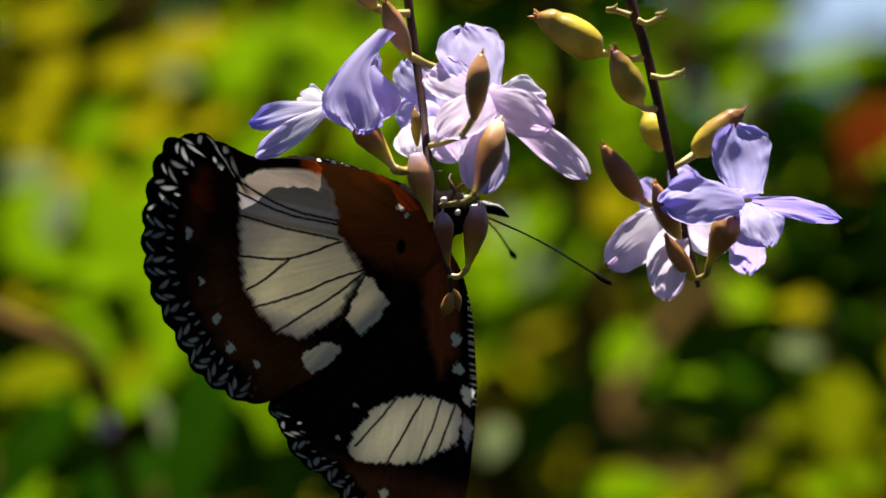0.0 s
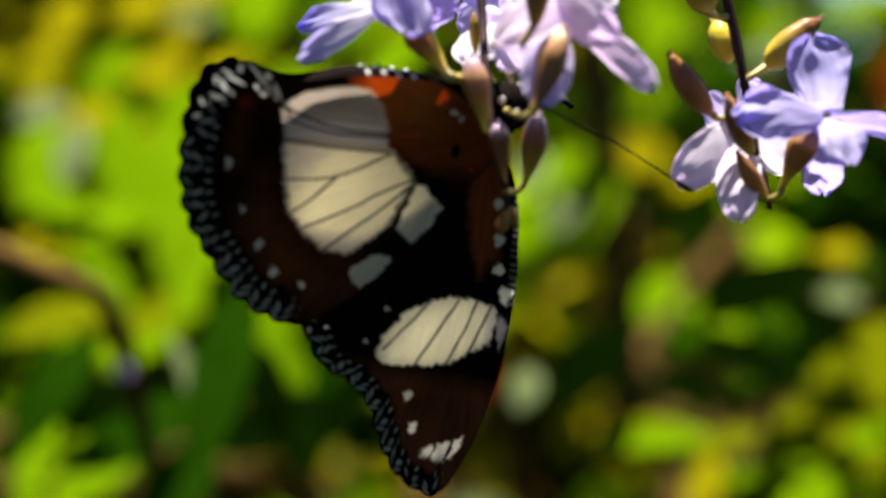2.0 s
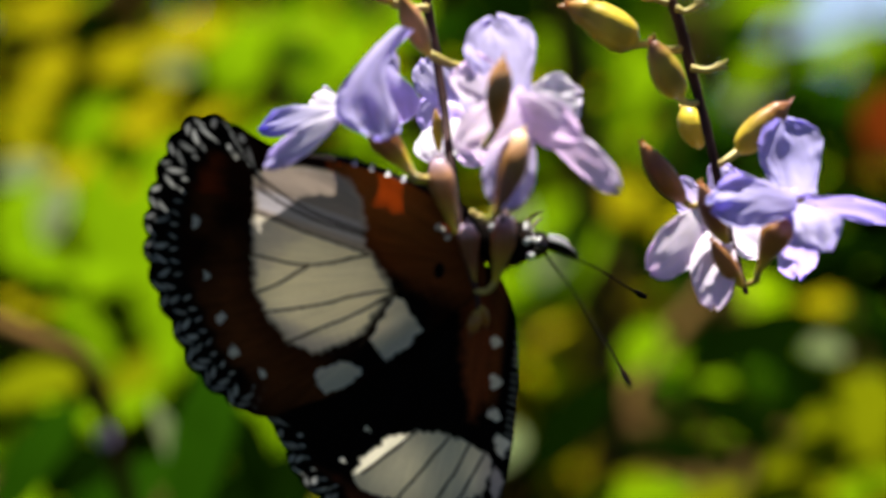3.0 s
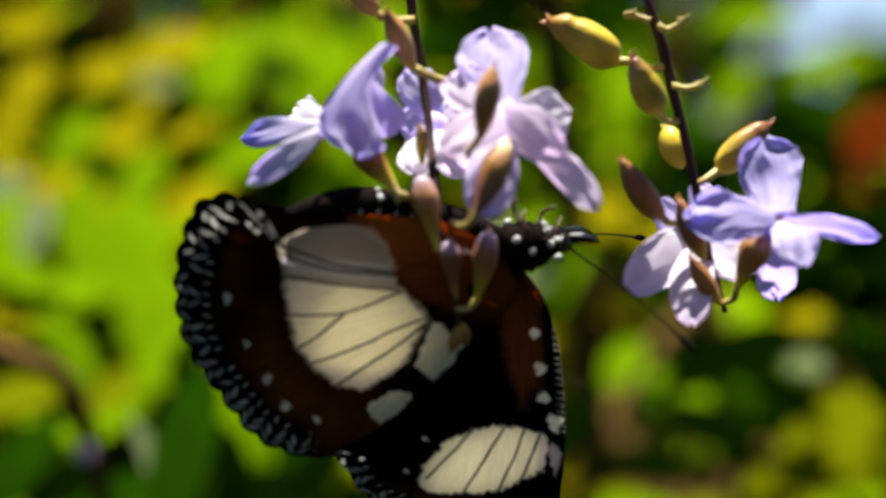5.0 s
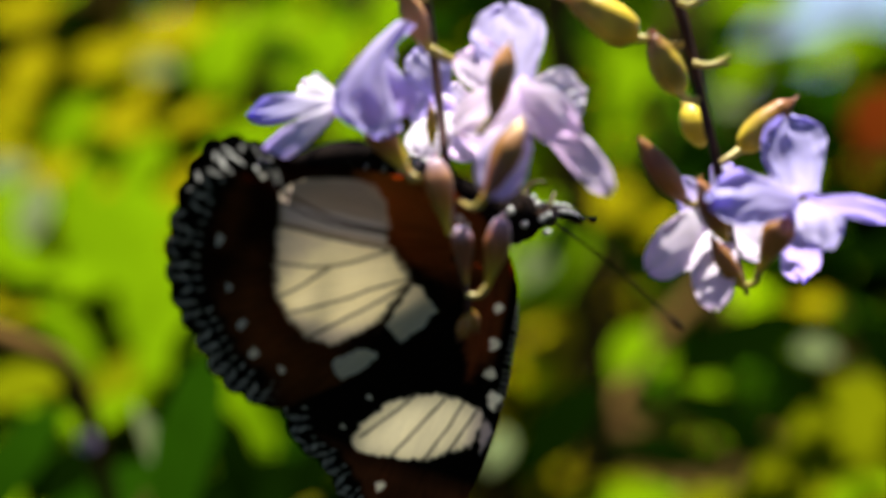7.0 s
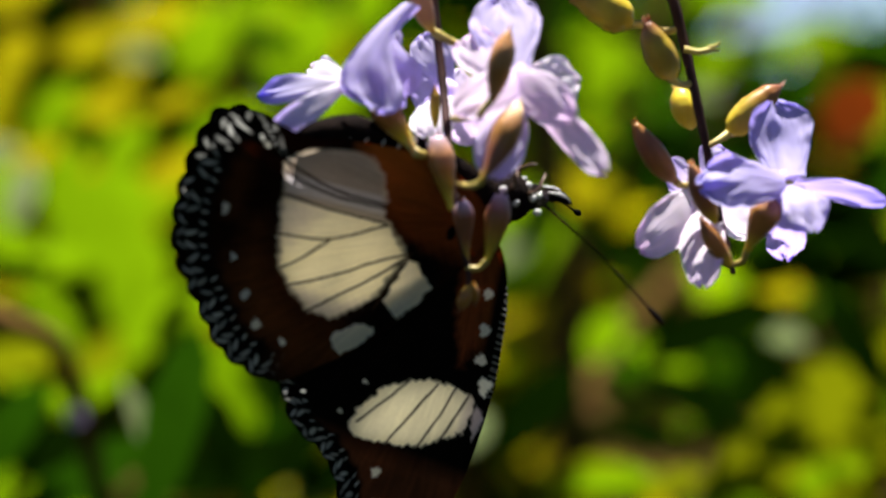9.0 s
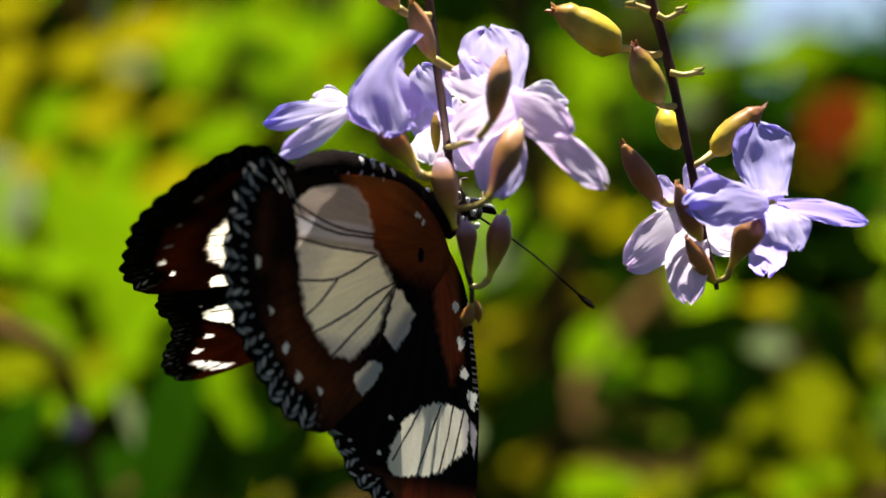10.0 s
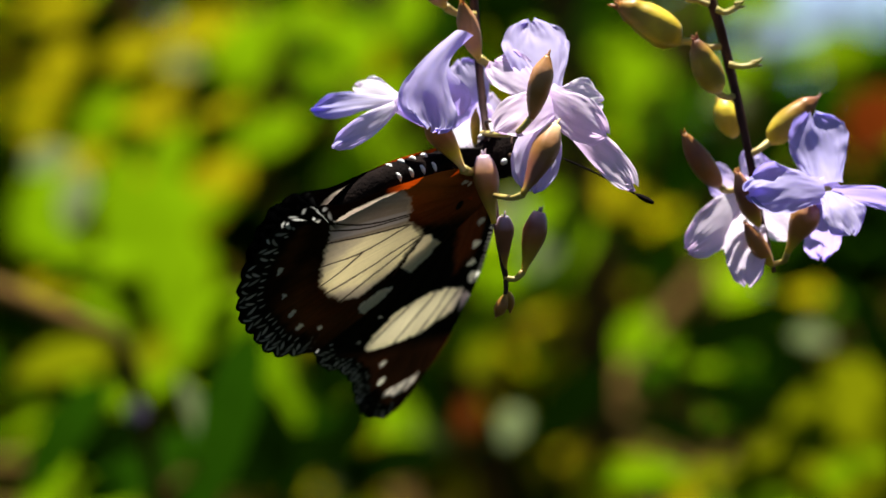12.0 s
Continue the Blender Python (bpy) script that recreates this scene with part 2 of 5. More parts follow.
def solid_material(name, color, dark, rough=0.5, gloss=0.4, scale=600.0, attr="", bump=0.3, dist=0.0002, soft=0.0):
    m, nt, out = material(name)
    fine = noise_tex(nt, scale)
    coarse = noise_tex(nt, scale * 0.15)
    if attr:
        a = nt.nodes.new("ShaderNodeAttribute")
        a.attribute_name = attr
        base = mix_color(nt, value_ramp(nt, coarse.outputs["Fac"], 0.40, 0.66, 0.0, 0.38), a.outputs["Color"], dark)
    else:
        base = mix_color(nt, value_ramp(nt, coarse.outputs["Fac"], 0.35, 0.65), color, dark)
    p = nt.nodes.new("ShaderNodeBsdfPrincipled")
    p.inputs["Roughness"].default_value = rough
    p.inputs["Specular IOR Level"].default_value = gloss
    p.inputs["Subsurface Weight"].default_value = soft
    p.inputs["Subsurface Radius"].default_value = (0.0012, 0.0007, 0.0003)
    p.inputs["Subsurface Scale"].default_value = 1.0
    link(nt, base, p.inputs["Base Color"])
    b = nt.nodes.new("ShaderNodeBump")
    b.inputs["Strength"].default_value = bump
    b.inputs["Distance"].default_value = dist
    link(nt, fine.outputs["Fac"], b.inputs["Height"])
    link(nt, b.outputs["Normal"], p.inputs["Normal"])
    link(nt, p.outputs[0], out.inputs["Surface"])
    return m


M_WING = thin_material("wing_scales", (1, 1, 1), (1.95, 1.97, 1.98), 0.40, 0.6, 0.03, 2500.0, attr="pattern", bump=0.15)
M_PETAL = thin_material("lilac_petal", (0.50, 0.43, 0.86), (1.36, 1.32, 1.30), 0.50, 0.6, 0.2, 700.0, attr="tone", bump=0.07)
M_BUD = solid_material("bud_skin", (0.4, 0.3, 0.1), (0.10, 0.045, 0.018), 0.40, 0.35, 1600.0, attr="tone", bump=0.15, soft=0.2)
M_STEM = solid_material("purple_brown_stem", (0.070, 0.036, 0.034), (0.026, 0.014, 0.013), 0.75, 0.08, 1200.0)
M_PEDICEL = solid_material("yellow_green_stalk", (0.50, 0.42, 0.10), (0.32, 0.22, 0.06), 0.5, 0.4, 1200.0)
M_BODY = solid_material("black_body_hair", (0.004, 0.003, 0.003), (0.009, 0.006, 0.005), 0.9, 0.02, 3000.0, bump=0.8)
M_WHITE = solid_material("white_body_scales", (0.75, 0.75, 0.72), (0.5, 0.5, 0.48), 0.6, 0.3, 2500.0)
M_EYE = solid_material("dark_eye", (0.02, 0.012, 0.010), (0.01, 0.006, 0.005), 0.15, 0.6, 4000.0, bump=0.1)
M_LEG = solid_material("brown_leg", (0.10, 0.045, 0.02), (0.03, 0.015, 0.01), 0.5, 0.4, 3000.0)
M_LEAF_GOLD = thin_material("golden_leaf", (0.40, 0.35, 0.004), (0.64, 0.57, 0.003), 0.42, 0.9, 0.0, 120.0)
M_LEAF_LIME = thin_material("lime_leaf", (0.19, 0.34, 0.002), (0.37, 0.61, 0.002), 0.42, 0.9, 0.0, 120.0)
M_LEAF_GREEN = thin_material("green_leaf", (0.0147, 0.0524, 0.00105), (0.0524, 0.157, 0.00105), 0.40, 0.9, 0.0, 120.0)
# near-black leaf: the shade in the shrub gaps is painted as its colour
M_LEAF_SHADE = thin_material("shade_leaf", (0.0026, 0.00843, 0.000325), (0.0052, 0.0195, 0.000325), 0.30, 0.9, 0.0, 120.0)
M_LEAF_OLIVE = thin_material("olive_leaf", (0.19, 0.215, 0.002), (0.33, 0.37, 0.002), 0.40, 0.9, 0.0, 120.0)
# pale leaf; a few small round ones are used as painted glints
M_LEAF_PALE = thin_material("pale_leaf", (0.178, 0.225, 0.089), (0.21, 0.262, 0.0838), 0.35, 0.8, 0.02, 120.0)
M_LEAF_RED = thin_material("red_leaf", (0.13, 0.024, 0.003), (0.17, 0.030, 0.003), 0.35, 0.9, 0.0, 120.0)
M_BARK = solid_material("brown_bark", (0.11, 0.064, 0.019), (0.045, 0.027, 0.009), 0.95, 0.0, 60.0, bump=0.8, dist=0.002)
# soil colour taken near black to hold the shade under the shrubs
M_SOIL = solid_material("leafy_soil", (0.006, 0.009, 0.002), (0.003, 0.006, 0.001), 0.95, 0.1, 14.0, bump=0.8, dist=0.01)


# ---- geometry helpers ----
def mesh_from(name, verts, faces, mat, smooth=True, tones=None, attr="tone"):
    me = bpy.data.meshes.new(name)
    me.from_pydata([tuple(v) for v in verts], [], faces)
    me.materials.append(mat)
    if smooth:
        me.polygons.foreach_set("use_smooth", [True] * len(me.polygons))
    if tones is not None:
        ca = me.color_attributes.new(attr, "FLOAT_COLOR", "POINT")
        t = np.ones((len(verts), 4), dtype=np.float32)
        t[:, :3] = tones
        ca.data.foreach_set("color", t.ravel())
    me.update()
    return me


def part(name, me, parent, label=""):
    ob = new(name, me)
    ob.parent = parent
    if label:
        tagged(ob, label)
    return ob


def thing(name, place, label, category, group="", kind=""):
    e = new(name)
    e.location = place
    e.empty_display_size = 0.01
    return tagged(e, label, category, group, kind)


def glide(points, n):
    """Catmull-Rom through the points, n steps a piece."""
    p = [np.array(q, float) for q in points]
    p = [2 * p[0] - p[1]] + p + [2 * p[-1] - p[-2]]
    out = []
    for i in range(1, len(p) - 2):
        for k in range(n):
            t = k / n
            out.append(0.5 * (2 * p[i] + (p[i + 1] - p[i - 1]) * t + (2 * p[i - 1] - 5 * p[i] + 4 * p[i + 1] - p[i + 2]) * t * t
                              + (3 * p[i] - p[i - 1] - 3 * p[i + 1] + p[i + 2]) * t ** 3))
    out.append(p[-2])
    return out


def tube(name, points, radii, mat, steps=6, sides=10, tones=None, wobble=0.0, ribs=0.0):
    """A bent round rod: radii are spread evenly over its length; tones run from its start to its end."""
    pts = glide(points, steps)
    n = len(pts)
    rr = np.interp(np.linspace(0, 1, n), np.linspace(0, 1, len(radii)), radii)
    verts, faces, cols = [], [], []
    side = None
    for i, c in enumerate(pts):
        d = pts[min(i + 1, n - 1)] - pts[max(i - 1, 0)]
        d = d / (np.linalg.norm(d) + 1e-12)
        ref = side if side is not None else (np.array((0.0, 1.0, 0.0)) if abs(d[1]) < 0.9 else np.array((1.0, 0.0, 0.0)))
        side = ref - d * ref.dot(d)
        side /= np.linalg.norm(side)
        other = np.cross(d, side)
        for k in range(sides):
            a = 2 * math.pi * k / sides
            w = 1 + wobble * noise.noise(Vector((i * 0.7, k * 1.3, rr[i] * 1000))) + ribs * math.cos(a * 5)
            verts.append(c + rr[i] * w * (math.cos(a) * side + math.sin(a) * other))
            if tones is not None:
                f = i / (n - 1) * (len(tones) - 1)
                j = min(int(f), len(tones) - 2)
                cols.append(np.array(tones[j]) * (1 - f + j) + np.array(tones[j + 1]) * (f - j))
    for i in range(n - 1):
        for k in range(sides):
            a, b = i * sides + k, i * sides + (k + 1) % sides
            faces.append((a, b, b + sides, a + sides))
    faces.append(tuple(range(sides))[::-1])
    faces.append(tuple((n - 1) * sides + k for k in range(sides)))
    return mesh_from(name, verts, faces, mat, True, np.array(cols) if tones is not None else None)


# ---- the butterfly ----
ROOT = np.array((835.0, 232.0))


def closed_outline(points, n):
    p = [np.array(q, float) for q in points]
    m = len(p)
    out = []
    for i in range(m):
        a, b, c, d = p[i - 1], p[i], p[(i + 1) % m], p[(i + 2) % m]
        for k in range(n):
            t = k / n
            out.append(0.5 * (2 * b + (c - a) * t + (2 * a - 5 * b + 4 * c - d) * t * t + (3 * b - a - 3 * c + d) * t ** 3))
    return np.array(out)


def inside(uv, poly, soft):
    """1 inside the polygon, 0 outside, with a soft edge."""
    poly = [np.array(q, float) for q in poly]
    x, y = uv[:, 0], uv[:, 1]
    dist = np.full(len(uv), 1e9)
    odd = np.zeros(len(uv), bool)
    for i, b in enumerate(poly):
        a = poly[i - 1]
        e = b - a
        w = uv - a
        k = np.clip((w @ e) / (e @ e), 0, 1)
        dist = np.minimum(dist, np.hypot(*(w - k[:, None] * e).T))
        cross = (a[1] > y) != (b[1] > y)
        xs = a[0] + (y - a[1]) * e[0] / (e[1] if abs(e[1]) > 1e-9 else 1e-9)
        odd ^= cross & (x < xs)
    sd = np.where(odd, dist, -dist)
    return np.clip(sd / soft + 0.5, 0, 1)


def near_line(uv, pts, width):
    pts = np.array(glide(pts, 5))
    dist = np.full(len(uv), 1e9)
    for a, b in zip(pts[:-1], pts[1:]):
        e = b - a
        w = uv - a
        k = np.clip((w @ e) / (e @ e + 1e-9), 0, 1)
        dist = np.minimum(dist, np.hypot(*(w - k[:, None] * e).T))
    return np.clip((width - dist) / 1.5 + 0.5, 0, 1)


def ragged(uv, amount, scale):
    """Small displacement that frays the edges of the colour fields."""
    x, y = uv[:, 0] / scale, uv[:, 1] / scale
    dx = np.sin(x * 1.7 + 2.1 * np.sin(y * 1.3)) + 0.6 * np.sin(y * 4.3 + x * 2.9) + 0.5 * np.sin(x * 9.1 - y * 7.7)
    dy = np.sin(y * 1.9 + 1.7 * np.sin(x * 1.1)) + 0.6 * np.sin(x * 4.7 - y * 3.1) + 0.5 * np.sin(y * 8.3 + x * 10.3)
    return uv + amount * np.stack([dx, dy], 1)


def lay(col, mask, tone):
    return col * (1 - mask[:, None]) + np.array(tone) * mask[:, None]


BLACK, MAROON, UMBER = (0.005, 0.0035, 0.0035), (0.016, 0.005, 0.003), (0.19, 0.057, 0.014)
ORANGE, CREAM, LILAC, WHITE, LACE = (0.40, 0.13, 0.022), (0.80, 0.76, 0.64), (0.50, 0.46, 0.47), (0.70, 0.69, 0.64), (0.60, 0.60, 0.58)


def lace(d, s, period, rows):
    """Short white dashes in rows along the outer margin, leaning in turn: d from the edge, s along it."""
    m = np.zeros(len(d))
    for k, (near, reach, half) in enumerate(rows):
        for j, off in enumerate((0.25, 0.75)):
            cell = np.floor(s / period - off + 0.5)
            jit = np.sin(cell * 12.9 + k * 4.1 + j * 7.3)
            x = s - (cell + off) * period - 1.2 * np.sin(cell * 7.7 + k)
            y = d - near - 1.2 * jit
            lean = (1 if j else -1) * (0.55, 1.05, 1.25)[k] + 0.18 * np.sin(cell * 3.3 + k * 2.2)
            a, c = x * np.cos(lean) + y * np.sin(lean), -x * np.sin(lean) + y * np.cos(lean)
            c = c - 0.014 * a * a * (1 if j else -1)
            dash = np.clip(1.4 - np.hypot(a / (reach * (1 + 0.18 * jit)), c / half) * 1.2, 0, 1) * 1.6
            m = np.maximum(m, np.clip(dash, 0, 1) * (0.8 + 0.2 * np.sin(cell * 2.3 + k * 1.9)) * np.where(np.sin(cell * 5.1 + k * 2.7 + j) > -0.9, 1, 0))
    return m


def hindwing_tone(uv, d, s, outer):
    col = np.tile(np.array(MAROON), (len(uv), 1))
    fray = ragged(uv, 2.2, 14.0)
    x, y = uv[:, 0], uv[:, 1]
    # warm brown field, brighter below the pale patch with sunlight painted in; orange base
    col = lay(col, inside(fray, ((440, 330), (480, 400), (530, 450), (620, 480), (640, 530), (560, 560), (470, 520), (410, 430)), 70) * 0.55, (0.25, 0.078, 0.020))
    col = lay(col, inside(fray, ((372, 200), (400, 190), (410, 260), (408, 330), (380, 330), (368, 260)), 30) * 0.3, UMBER)
    base = inside(fray, ((560, 120), (700, 120), (790, 170), (850, 240), (838, 300), (770, 300), (690, 300), (630, 240)), 40)
    col = lay(col, base, (0.18, 0.050, 0.012))
    col = lay(col, base * np.clip((280 - y) / 110, 0, 1) * np.clip((780 - x) / 90, 0, 1), ORANGE)
    col = lay(col, inside(fray, ((690, 290), (760, 320), (775, 350), (740, 420), (690, 470), (650, 450), (672, 420), (690, 340)), 26), BLACK)
    # the creamy patch; weaker backlight above its third vein is painted as greyer tones
    patch = inside(fray, ((470, 196), (520, 166), (565, 154), (600, 170), (625, 192), (637, 228), (645, 262), (686, 302), (704, 318), (690, 345), (676, 382), (658, 412), (632, 436),
                          (600, 456), (560, 452), (520, 425), (490, 385), (476, 330), (468, 270), (458, 215)), 12)
    patch = patch * np.clip((d - 14) / 10, 0, 1)
    col = lay(col, patch, CREAM)
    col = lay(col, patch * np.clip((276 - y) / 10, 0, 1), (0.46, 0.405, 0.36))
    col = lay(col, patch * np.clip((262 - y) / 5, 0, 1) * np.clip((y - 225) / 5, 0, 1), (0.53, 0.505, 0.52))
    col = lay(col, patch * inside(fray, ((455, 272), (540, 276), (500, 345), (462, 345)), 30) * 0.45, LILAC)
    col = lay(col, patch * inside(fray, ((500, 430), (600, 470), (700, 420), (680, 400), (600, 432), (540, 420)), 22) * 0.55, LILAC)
    col = lay(col, inside(fray, ((707, 320), (735, 340), (760, 362), (746, 400), (716, 434), (686, 408), (694, 365)), 4), (0.77, 0.73, 0.63))
    col = lay(col, inside(fray, ((610, 483), (648, 455), (676, 456), (682, 468), (657, 496), (632, 516), (614, 502)), 4), (0.77, 0.73, 0.63))
    for v in (((642, 240), (545, 236), (455, 208)), ((642, 246), (545, 246), (455, 226)), ((650, 272), (560, 272), (462, 266)),
              ((655, 274), (565, 322), (460, 338)), ((566, 322), (530, 362), (494, 392)), ((712, 312), (655, 340), (600, 375), (512, 420)),
              ((704, 322), (655, 372), (556, 455)), ((708, 322), (690, 370), (670, 425))):
        col = lay(col, near_line(ragged(uv, 0.5, 20.0), v, 1.9), (0.05, 0.025, 0.012))
    # white dots inside the margin, the eye-like mark at the base
    for cx, cy, r in ((380, 315, 8), (411, 392, 5), (447, 452, 7.5), (478, 497, 8), (528, 517, 8), (418, 180, 14), (757, 196, 6), (771, 207, 5)):
        col = lay(col, np.clip((r - np.hypot(fray[:, 0] - cx, fray[:, 1] - cy)) / 2 + 0.5, 0, 1), WHITE)
    col = lay(col, np.clip((13 - np.hypot((x - 768) * 1.6, y - 262)) / 2 + 0.5, 0, 1), BLACK)
    # black margin with white lace
    edge = outer * np.clip((66 - d) / 16, 0, 1)
    col = lay(col, edge, BLACK)
    col = lay(col, outer * lace(d, s, 47.0, ((10, 10, 4.0), (26, 12, 5.2), (46, 6, 3.4))) * 0.85, LACE)
    return col


def forewing_tone(uv, d, s, outer):
    col = np.tile(np.array(BLACK), (len(uv), 1))
    fray = ragged(uv, 2.2, 14.0)
    x, y = uv[:, 0], uv[:, 1]
    col = lay(col, np.clip((y - 645) / 40, 0, 1), (0.17, 0.054, 0.022))
    col = lay(col, np.clip((x - 845) / 20, 0, 1) * np.clip((885 - x) / 12, 0, 1) * np.clip((470 - y) / 60, 0, 1), UMBER)
    col = lay(col, inside(fray, ((812, 290), (850, 270), (862, 330), (866, 420), (845, 480), (822, 400)), 18), (0.26, 0.066, 0.02))
    bar = inside(fray, ((676, 645), (688, 610), (720, 565), (760, 535), (800, 520), (842, 516), (872, 520), (884, 545), (870, 588), (840, 612),
                        (800, 635), (760, 648), (720, 657), (690, 656)), 4)
    col = lay(col, bar, (0.72, 0.695, 0.61))
    col = lay(col, bar * np.clip((x - 855) / 20, 0, 1) * 0.6, LILAC)
    col = lay(col, inside(fray, ((886, 530), (900, 540), (898, 575), (888, 600), (884, 565)), 4), LILAC)
    for v in (((766, 530), (730, 580), (690, 632)), ((814, 520), (785, 575), (744, 652)), ((846, 514), (828, 570), (798, 640)),
              ((870, 518), (856, 560), (834, 618))):
        col = lay(col, near_line(ragged(uv, 0.5, 20.0), v, 1.6) * bar, (0.03, 0.016, 0.01))
    tip = inside(fray, ((764, 812), (776, 788), (810, 774), (843, 760), (842, 778), (828, 798), (802, 813)), 4)
    col = lay(col, tip, (0.70, 0.68, 0.64))
    for v in (((800, 770), (786, 815)), ((832, 752), (812, 812))):
        col = lay(col, near_line(fray, v, 2.0) * tip, (0.03, 0.016, 0.01))
    for cx, cy, r in ((868, 345, 9), (874, 405, 9.5), (877, 455, 9.5), (893, 492, 10), (893, 508, 8), (740, 706, 7), (752, 760, 8.5), (661, 622, 4.5), (690, 560, 4)):
        col = lay(col, np.clip((r - np.hypot(fray[:, 0] - cx, (fray[:, 1] - cy) * 0.9)) / 2 + 0.5, 0, 1), WHITE)
    # fine pale speckles on the leading edge
    speck = (np.sin(y * 0.9) * np.sin(y * 0.37 + 1) > 0.45) & (x > 896) & (y < 520)
    col = lay(col, speck * 0.5, WHITE)
    col = lay(col, outer * np.clip((46 - d) / 10, 0, 1), BLACK)
    col = lay(col, outer * lace(d, s, 39.0, ((7, 8, 3.2), (19, 9, 4.2), (34, 5, 3.0))) * 0.8, LACE)
    return col


HIND = ((838, 236), (800, 190), (730, 150), (650, 142), (560, 148), (482, 160), (430, 150), (376, 142), (330, 170), (306, 240), (300, 330),
        (322, 418), (384, 504), (440, 562), (532, 587), (600, 545), (672, 488), (745, 400), (805, 320), (842, 275))
FORE = ((850, 238), (882, 275), (900, 330), (908, 410), (908, 520), (895, 640), (872, 735), (845, 805), (818, 858), (786, 874), (735, 850),
        (702, 800), (676, 742), (640, 702), (594, 680), (566, 636), (540, 592), (610, 505), (720, 380), (820, 255))


FORE_INNER = FORE[:16] + ((575, 610), (665, 530), (775, 405), (835, 270))


def inner_face(tone, start, stop, least):
    """The wing that shows its inner face: duller, its margin nearly black, its pale marks smaller."""
    def dull(uv, d, s, outer):
        col = tone(uv, d, s, outer)
        pale = np.clip((col.max(1) - 0.25) / 0.2, 0, 1)
        full = np.clip((uv[:, 0] - start) / (stop - start), 0, 1)
        k = 0.35 + pale * (least - 0.35 + (1 - least) * full)
        k = k * (1 - 0.82 * outer * np.clip((70 - d) / 16, 0, 1))
        return col * k[:, None]
    return dull


HIND_INNER = ((838, 236), (800, 194), (730, 157), (650, 150), (560, 156), (482, 166), (430, 156), (378, 148)) + HIND[8:]


def wing_mesh(name, outline, first, last, centre, tone, rings, per, side, lift, period, depth, chart, fold=0.0):
    """A wing as a sheet of rings round its centre. first..last: the outline's scalloped outer margin. side: +1 or -1, the face that bulges."""
    line = closed_outline(outline, per)
    n = len(line)
    nxt = np.roll(line, -1, 0) - np.roll(line, 1, 0)
    nrm = np.stack([nxt[:, 1], -nxt[:, 0]], 1)
    nrm /= np.linalg.norm(nrm, axis=1)[:, None]
    c = np.array(centre, float)
    if ((line - c) * nrm).sum(1).mean() < 0:
        nrm = -nrm
    s = np.concatenate([[0], np.cumsum(np.hypot(*np.diff(line, axis=0).T))])
    on = np.clip(np.minimum(np.arange(n) - first * per, last * per - np.arange(n)) / per * 2, 0, 1)
    line = line + nrm * (on * depth * (np.abs(np.sin(math.pi * s / period)) - 0.6 + 0.06 * np.sin(s * 0.9)))[:, None]
    rho = np.concatenate([np.linspace(0.004, 0.70, rings // 2, endpoint=False), np.linspace(0.70, 1.0, rings - rings // 2)])
    uv = (c + rho[:, None, None] * (line - c)[None]).reshape(-1, 2)
    d = ((1 - rho)[:, None] * ((line - c) * nrm).sum(1)[None]).ravel()
    col = tone(uv, d, np.tile(s, rings), np.tile(on, rings))
    # scales lie in faint rays from the root, with duller blotches
    q = (uv - ROOT) @ np.array(chart[:2]).T * 1e-3 + np.array(chart[2])
    reach = np.hypot(*q.T)
    fan = np.arctan2(q[:, 1], q[:, 0])
    grain = np.array([noise.noise(Vector((a * 46, r * 260, 1.0))) + 0.8 * noise.noise(Vector((a * 9, r * 160, 7.0))) for a, r in zip(fan, reach)])
    bright = col.max(1)
    col = col * (1 + grain * np.where(bright > 0.3, 0.08, 0.30))[:, None]
    # broad camber, fine corrugation between the veins
    y = -0.0004 * np.sin(np.clip(reach / 0.034, 0, 1) * math.pi) + 0.00005 * np.sin(fan * 34) * np.clip(reach / 0.02, 0, 1)
    out_y = lift * (1 - np.clip((reach - 0.008) / 0.020, 0, 1) * 0.85)
    # the inner margin of a hindwing bulges round the abdomen
    near_body = np.clip((q[:, 1] + 0.012) / 0.014, 0, 1)
    out_y = out_y - fold * near_body * near_body * (3 - 2 * near_body)
    verts = np.stack([q[:, 0], side * (y + out_y), q[:, 1]], 1)
    faces = []
    for r in range(rings - 1):
        a = r * n
        for k in range(n):
            b = (k + 1) % n
            faces.append((a + k, a + b, a + n + b, a + n + k))
    faces.append(tuple(range(n)))
    me = mesh_from(name, verts, faces, M_WING, True, col, "pattern")
    return me


